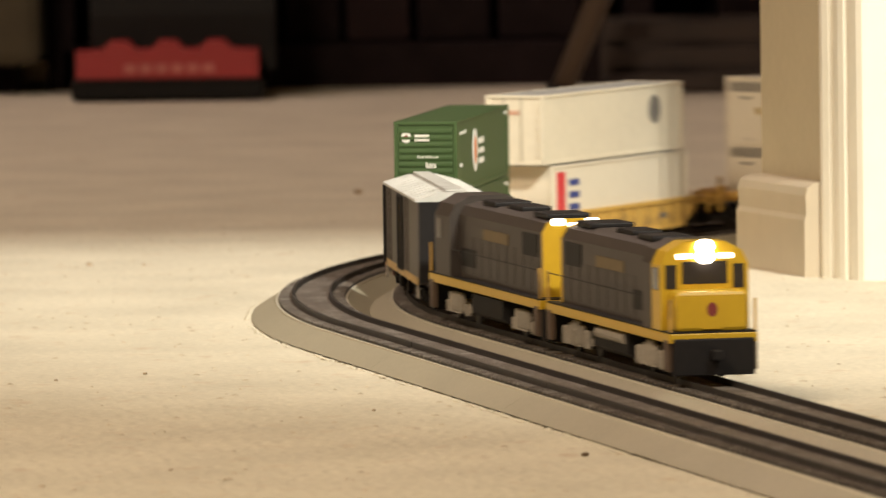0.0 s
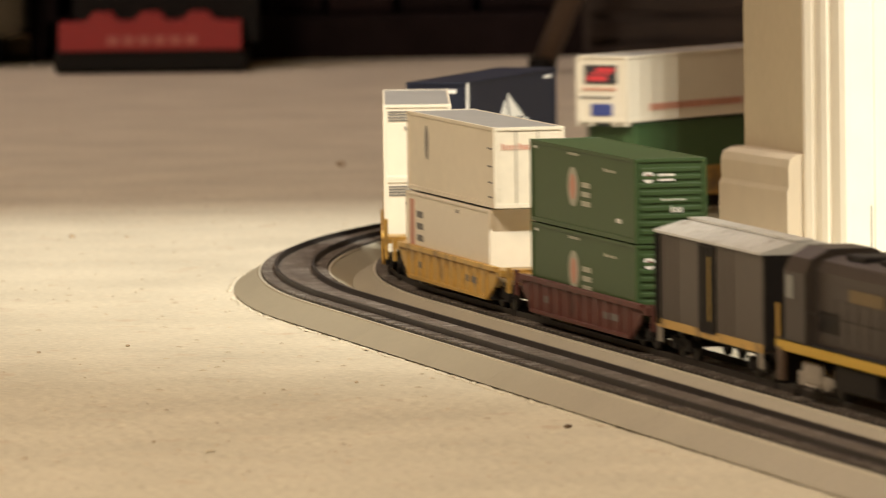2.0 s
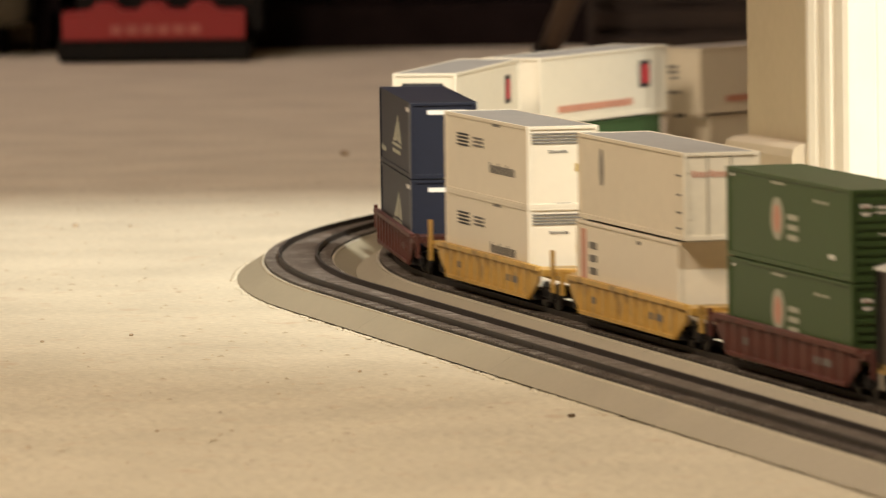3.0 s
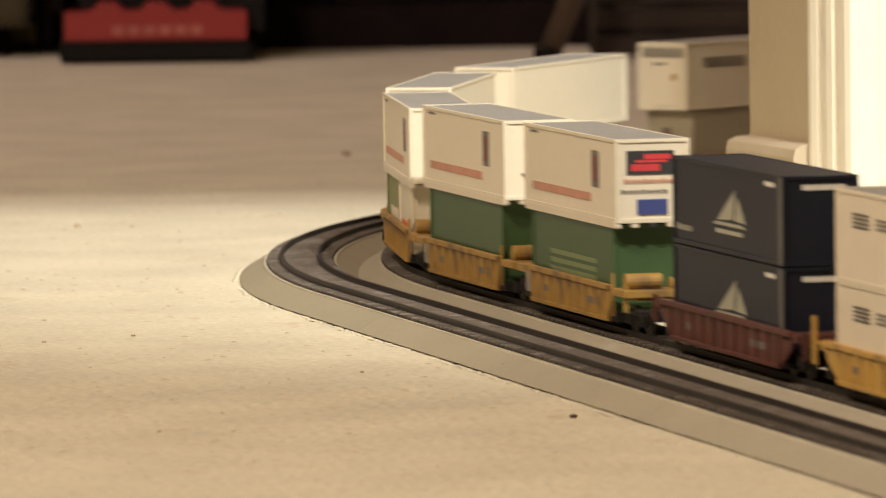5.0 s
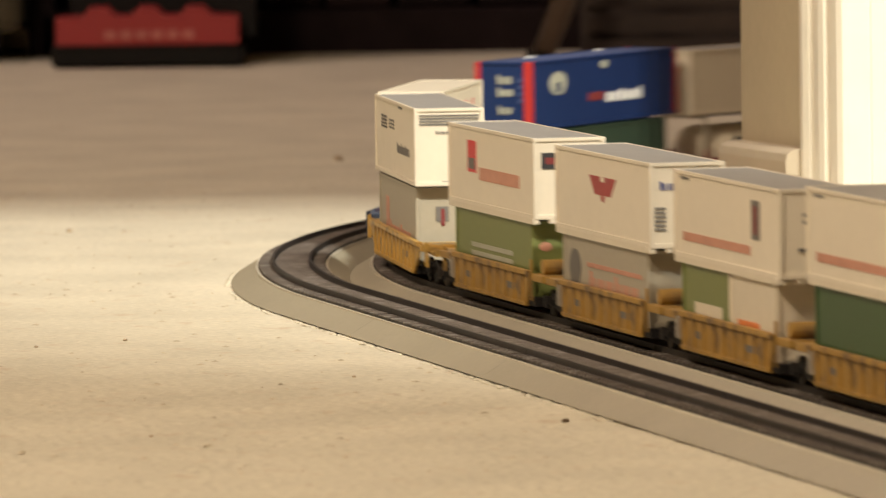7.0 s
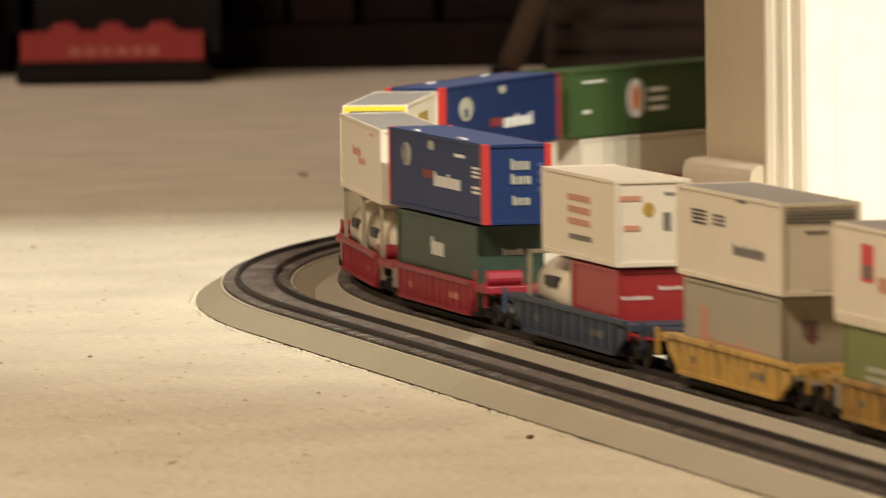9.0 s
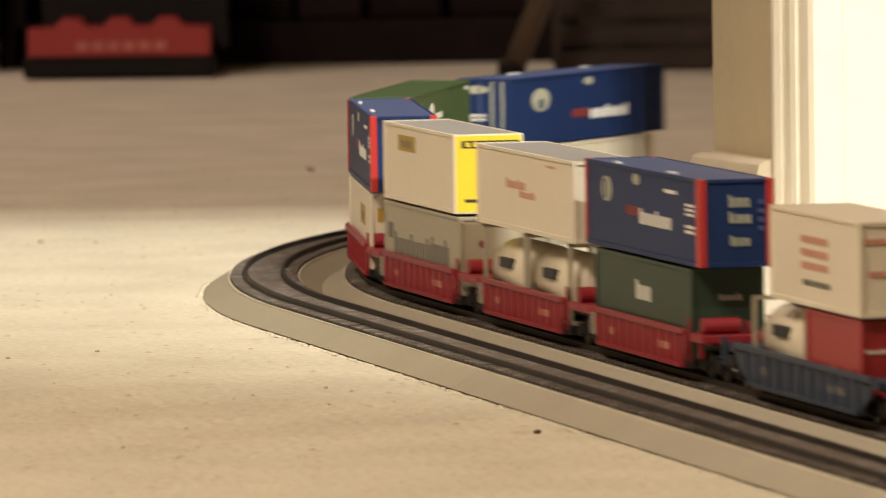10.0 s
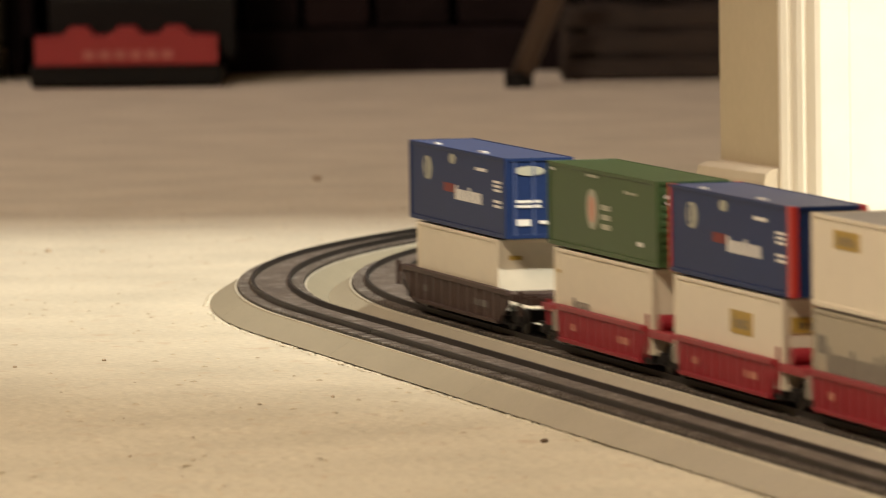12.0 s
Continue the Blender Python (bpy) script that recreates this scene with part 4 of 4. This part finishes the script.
# five joined red units
def blue_box(end=False):
    marks = [("R", 0.14, 0.23, 0.54, 0.84, PALE, "oval"), ("R", 0.16, 0.18, 0.58, 0.8, BLUE, "bar"), ("R", 0.42, 0.48, 0.80, 0.93, PALE, "oval"), ("R", 0.36, 0.47, 0.44, 0.55, DIMRED, "bar"), ("R", 0.48, 0.76, 0.36, 0.54, INKWHITE, "word6"),
             ("R", 0.70, 0.80, 0.78, 0.82, INKWHITE), ("R", 0.88, 0.95, 0.56, 0.72, INKWHITE, "rows3"), ("R", 0.88, 0.95, 0.36, 0.48, INKWHITE, "rows2"),
             ("L", 0.75, 0.86, 0.48, 0.82, PALE, "oval"), ("L", 0.79, 0.82, 0.52, 0.66, BLUE, "bar"), ("L", 0.47, 0.52, 0.80, 0.92, PALE, "oval"), ("L", 0.50, 0.60, 0.34, 0.46, DIMRED, "bar"), ("L", 0.24, 0.49, 0.30, 0.48, INKWHITE, "word6"),
             ("T", 0.2, 0.24, 0.08, 0.14, INKWHITE), ("T", 0.66, 0.72, 0.1, 0.16, INKWHITE)]
    if end:
        marks += [("F", 0.14, 0.58, 0.78, 0.90, PALE, "oval"), ("F", 0.14, 0.52, 0.38, 0.50, INKWHITE, "rows2"), ("F", 0.16, 0.36, 0.16, 0.24, INKWHITE), ("F", 0.12, 0.15, 0.04, 0.96, BLUEROOF), ("F", 0.40, 0.43, 0.04, 0.96, BLUEROOF), ("F", 0.64, 0.67, 0.04, 0.96, PALE), ("F", 0.84, 0.87, 0.04, 0.96, PALE), ("F", 0.5, 0.9, 0.18, 0.22, INKWHITE)]
    else:
        marks += [("F", 0.40, 0.70, 0.68, 0.82, PALE, "word3"), ("F", 0.40, 0.72, 0.50, 0.63, PALE, "word3"), ("F", 0.42, 0.70, 0.24, 0.36, PALE, "word3"), ("F", 0.82, 0.88, 0.4, 0.8, BLUEROOF, "rows4")]
    return container(14.4, 2.5, 2.85, BLUE, BLUEROOF, "blue container with red corner posts and white lettering" if not end else "blue container with white lettering and end door rods", marks, posts=None if end else REDPOST)


red_up = [blue_box(),
          container(13.6, 2.55, 2.8, WHITE, ROOFGREY, "white container with small red script", [("R", 0.30, 0.50, 0.52, 0.64, INKPINK, "word5"), ("R", 0.44, 0.60, 0.42, 0.52, INKPINK, "word4"), ("R", 0.72, 0.80, 0.86, 0.89, INKPINK)]),
          container(11.4, 2.55, 2.85, WHITE, ROOFGREY, "white container with a bright yellow end", [("R", 0.20, 0.44, 0.66, 0.86, INKOCHRE, "bar"), ("R", 0.24, 0.40, 0.70, 0.82, INKGREY, "word5"), ("L", 0.3, 0.6, 0.55, 0.8, INKOCHRE)]),
          blue_box(),
          container(14.4, 2.5, 2.85, GREEN, GREEN, "green steel container with an oval white and orange emblem", HUB, ribs=True)]
part("end_panel", boxes((5.68, 5.712, -1.22, 1.22, 0.06, 2.80), bevel=0.01), INKYELLOW, red_up[2], "bright yellow end panel")
part("end_lettering", boxes((5.705, 5.722, -1.0, 1.15, 2.35, 2.62)), INKBLACK, red_up[2], "black lettering band on yellow")
for j in range(7):
    part("end_lettering", boxes((5.715, 5.735, -0.85 + j * 0.28, -0.68 + j * 0.28, 2.4, 2.56)), INKYELLOW, red_up[2])
part("end_plate", boxes((5.705, 5.722, -0.9, -0.3, 0.40, 0.52)), INKBLACK, red_up[2])
red_lo = [container(12.1, 2.45, 2.9, DGREEN, DGREEN, "dark green container with a small white name", [("R", 0.42, 0.58, 0.52, 0.74, INKWHITE, "word3"), ("F", 0.38, 0.72, 0.64, 0.72, INKWHITE, "word4")]),
          None,
          container(12.0, 2.45, 2.82, GREYC, GREYC, "grey-beige container with dark lettering", [("R", 0.12, 0.62, 0.30, 0.62, INKGREY, "word7"), ("R", 0.04, 0.10, 0.52, 0.72, INKGREY), ("F", 0.3, 0.42, 0.6, 0.70, DIMRED, "oval"), ("R", 0.62, 0.86, 0.30, 0.66, INKGREY, "word4")]),
          container(12.8, 2.5, 2.86, WHITE, WHITE, "white container with ochre name squares", [("R", 0.52, 0.72, 0.50, 0.76, INKOCHRE, "bar"), ("R", 0.55, 0.69, 0.56, 0.70, INKGREY, "word4"), ("F", 0.10, 0.9, 0.62, 0.8, INKOCHRE, "bar"), ("F", 0.2, 0.8, 0.66, 0.76, INKBLACK, "word5")]),
          container(12.8, 2.5, 2.84, CREAM, CREAM, "cream container with faint grey lettering", [("R", 0.18, 0.36, 0.30, 0.44, INKGREY, "word3"), ("R", 0.44, 0.62, 0.10, 0.22, INKPINK, "bar"), ("R", 0.02, 0.05, 0.7, 0.74, INKOCHRE)])]
red_uz = [3.6, 3.45, 3.52, 3.55, 3.53]
red_ux = [0.0, 0.2, -0.1, 0.25, 0.0]
for i in range(5):
    cs = -259.4 - 15.62 * i
    well_car(cs, RED, "red unit of a joined well car set", length=15.4, well=12.6, half=7.81, joined=(i > 0, i < 4), ribs=11, sill=5.5)
    if red_lo[i]:
        stack(cs, 7.81, red_lo[i], red_up[i], uz=red_uz[i], ux=red_ux[i])
    else:
        stack(cs, 7.81, [(tank_container("cream tank container in a grey frame"), 3.05), (tank_container("cream tank container with a grey name plate"), -3.05)], red_up[i], uz=red_uz[i], ux=red_ux[i])

well_car(-342.3, DARKBROWN, "dark brown well car at the end of the train", length=19.2, well=13.8)
stack(-342.3, 7.2, container(12.2, 2.5, 2.62, CREAM, CREAM, "cream container with an ochre mark", [("F", 0.15, 0.35, 0.72, 0.78, INKOCHRE)]), blue_box(True), uz=3.3)


# ---------------------------------------------------------------- far side of the room
def vacuum():
    c = thing("vacuum_cleaner", "red and black vacuum cleaner head standing on the carpet", "vacuum cleaner", m=Matrix.Translation((-0.1965, 5.97, 0)))
    part("base", boxes((-0.068, 0.068, -0.02, 0.16, 0.001, 0.0165), bevel=0.004, s=1), BLACKPLASTIC, c, "black foot of the cleaner")
    bm = bmesh.new()
    top = [(-0.064, 0.036)]
    for cx in (-0.034, 0.0, 0.034):
        top += [(cx - 0.012, 0.037), (cx - 0.006, 0.043), (cx + 0.006, 0.043), (cx + 0.012, 0.037)]
    top += [(0.064, 0.036)]
    prism(bm, [(-0.064, 0.017)] + top + [(0.064, 0.017)], -0.022, 0.02, "y", s=1)
    bp = part("bumper", bm, VACRED, c, "red front cover with three raised bumps")
    for i in range(6):
        part("lettering", boxes((-0.03 + i * 0.011, -0.022 + i * 0.011, -0.0235, -0.0215, 0.021, 0.027), s=1), DULLPINK, bp)
    bm = bmesh.new()
    prism(bm, [(0.02, 0.02), (0.16, 0.02), (0.16, 0.42), (0.08, 0.42), (0.02, 0.06)], -0.055, 0.075, "x", s=1)
    part("upright_body", bm, BLACKPLASTIC, c, "black upright body")


vacuum()


def furniture():
    c = thing("cabinet", "dark-stained wooden cabinet against the far wall", "cabinet", m=Matrix.Translation((0.42, 6.15, 0)))
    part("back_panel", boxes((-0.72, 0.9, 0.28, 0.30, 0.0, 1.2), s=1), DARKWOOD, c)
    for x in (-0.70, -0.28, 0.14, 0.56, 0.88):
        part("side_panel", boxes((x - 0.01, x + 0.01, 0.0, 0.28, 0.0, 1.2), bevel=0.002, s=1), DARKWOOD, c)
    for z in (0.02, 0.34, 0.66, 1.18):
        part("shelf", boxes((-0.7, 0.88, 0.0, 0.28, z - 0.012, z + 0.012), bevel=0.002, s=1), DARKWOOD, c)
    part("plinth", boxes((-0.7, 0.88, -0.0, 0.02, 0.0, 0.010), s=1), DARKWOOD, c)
    rng = random.Random(5)
    x = -0.68
    while x < 0.84:
        w = rng.uniform(0.03, 0.07)
        if not any(abs(x + w / 2 - q) < 0.045 for q in (-0.28, 0.14, 0.56)):
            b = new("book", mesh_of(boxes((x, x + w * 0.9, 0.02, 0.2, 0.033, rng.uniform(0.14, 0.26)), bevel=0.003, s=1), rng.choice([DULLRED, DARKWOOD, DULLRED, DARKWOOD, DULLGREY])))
            b.location = (0.42, 6.15, 0)
            tagged(b, "dark bound book standing on the low shelf", "book", "books on the shelf")
        x += w


def slatted_crate():
    """A low brown crate of three boards a side with corner posts, before the cabinet."""
    c = thing("slatted_crate", "low dark brown slatted wooden crate on the carpet", "crate", m=Matrix.Translation((0.262, 6.03, 0)))
    for y in (-0.06, 0.06):
        for z in (0.002, 0.020, 0.038):
            part("slat", boxes((-0.15, 0.15, y - 0.004, y + 0.004, z, z + 0.013), bevel=0.001, s=1), CRATEWOOD, c)
    for x in (-0.146, 0.146):
        for y in (-0.052, 0.052):
            part("corner_post", boxes((x - 0.006, x + 0.006, y - 0.0035, y + 0.0035, 0.0, 0.052), s=1), CRATEWOOD, c)
        for z in (0.003, 0.021, 0.039):
            part("end_slat", boxes((x - 0.003, x + 0.003, -0.05, 0.05, z, z + 0.011), s=1), CRATEWOOD, c)
    part("bottom", boxes((-0.142, 0.142, -0.055, 0.055, 0.003, 0.006), s=1), CRATEWOOD, c)


furniture()
slatted_crate()


def armchair():
    c = thing("armchair", "dark olive cloth armchair with a straight skirt", "armchair", m=Matrix.Translation((-0.62, 6.35, 0)))
    part("skirt", boxes((-0.34, 0.33, -0.28, 0.4, 0.022, 0.30), bevel=0.01, s=1), OLIVE, c)
    part("seat_cushion", boxes((-0.30, 0.29, -0.27, 0.3, 0.305, 0.42), bevel=0.03, s=1), OLIVE, c)
    part("backrest", boxes((-0.33, 0.32, 0.3, 0.45, 0.3, 0.85), bevel=0.04, s=1), OLIVE, c)
    for x in (-0.30, 0.29):
        for y in (-0.2, 0.34):
            part("foot", boxes((x - 0.02, x + 0.02, y - 0.02, y + 0.02, 0.0, 0.03), s=1), DARKWOOD, c)


armchair()


def stool():
    c = thing("stool", "brown wooden stool with slanting legs and rubber feet", "stool", m=Matrix.Translation((0.0765, 5.88, 0)))
    lean = Vector((0.42, 0.0, 1.0)).normalized()
    def leg(x, y, way):
        bm = bmesh.new()
        rows = []
        for d, r in ((0.008, 0.0085), (0.2, 0.012), (0.46, 0.014)):
            p = Vector((x, y, 0)) + way * d
            rows.append([bm.verts.new(p + Vector((math.cos(a) * r, math.sin(a) * r, 0))) for a in [i * math.pi / 8 for i in range(16)]])
        for a, b in zip(rows, rows[1:]):
            for i in range(16):
                bm.faces.new((a[i], a[(i + 1) % 16], b[(i + 1) % 16], b[i]))
        bm.faces.new(rows[0])
        bm.faces.new(rows[-1])
        l = part("leg", bm, LEGWOOD, c, smooth=True)
        part("foot", prism(bmesh.new(), [(x + way.x * 0.004 + q[0], y + q[1]) for q in ring(0, 0, 0.0098, 0.0098, 16)], 0.0, 0.011, "z", s=1), BLACKPLASTIC, l)
    leg(0, 0, lean)
    leg(0.62, 0, Vector((-0.42, 0, 1)).normalized())
    part("seat", boxes((0.12, 0.5, -0.15, 0.15, 0.42, 0.46), bevel=0.01, s=1), LEGWOOD, c)


stool()


# crumbs on the carpet
def crumb(x, y, r, seed):
    rng = random.Random(seed)
    bm = bmesh.new()
    bmesh.ops.create_icosphere(bm, subdivisions=2, radius=r)
    for v in bm.verts:
        v.co *= rng.uniform(0.7, 1.25)
        v.co.z *= 0.6
    ob = new("crumb", mesh_of(bm, STAIN if y > 4.1 or r < 0.001 else SPECK))
    ob.location = (x, y, r * 0.4)
    tagged(ob, "small brown crumb lying on the carpet", "crumb", "crumbs on the carpet")


for i, (x, y, r) in enumerate(((0.0477, 3.037, 0.0014), (-0.177, 4.153, 0.0017), (-0.051, 4.755, 0.0028), (-0.15, 4.15, 0.0009), (-0.125, 3.45, 0.0009), (-0.16, 3.42, 0.0009), (-0.03, 3.25, 0.0008), (-0.10, 3.0, 0.0009))):
    crumb(x, y, r, i)


# ---------------------------------------------------------------- motion of the train
def motions():
    times = [i * 0.25 for i in range(49)]
    for ob, centre, half, shift in MOVING:
        walk(ob, [(t, on_track(centre + run(t), half) @ shift) for t in times])


motions()
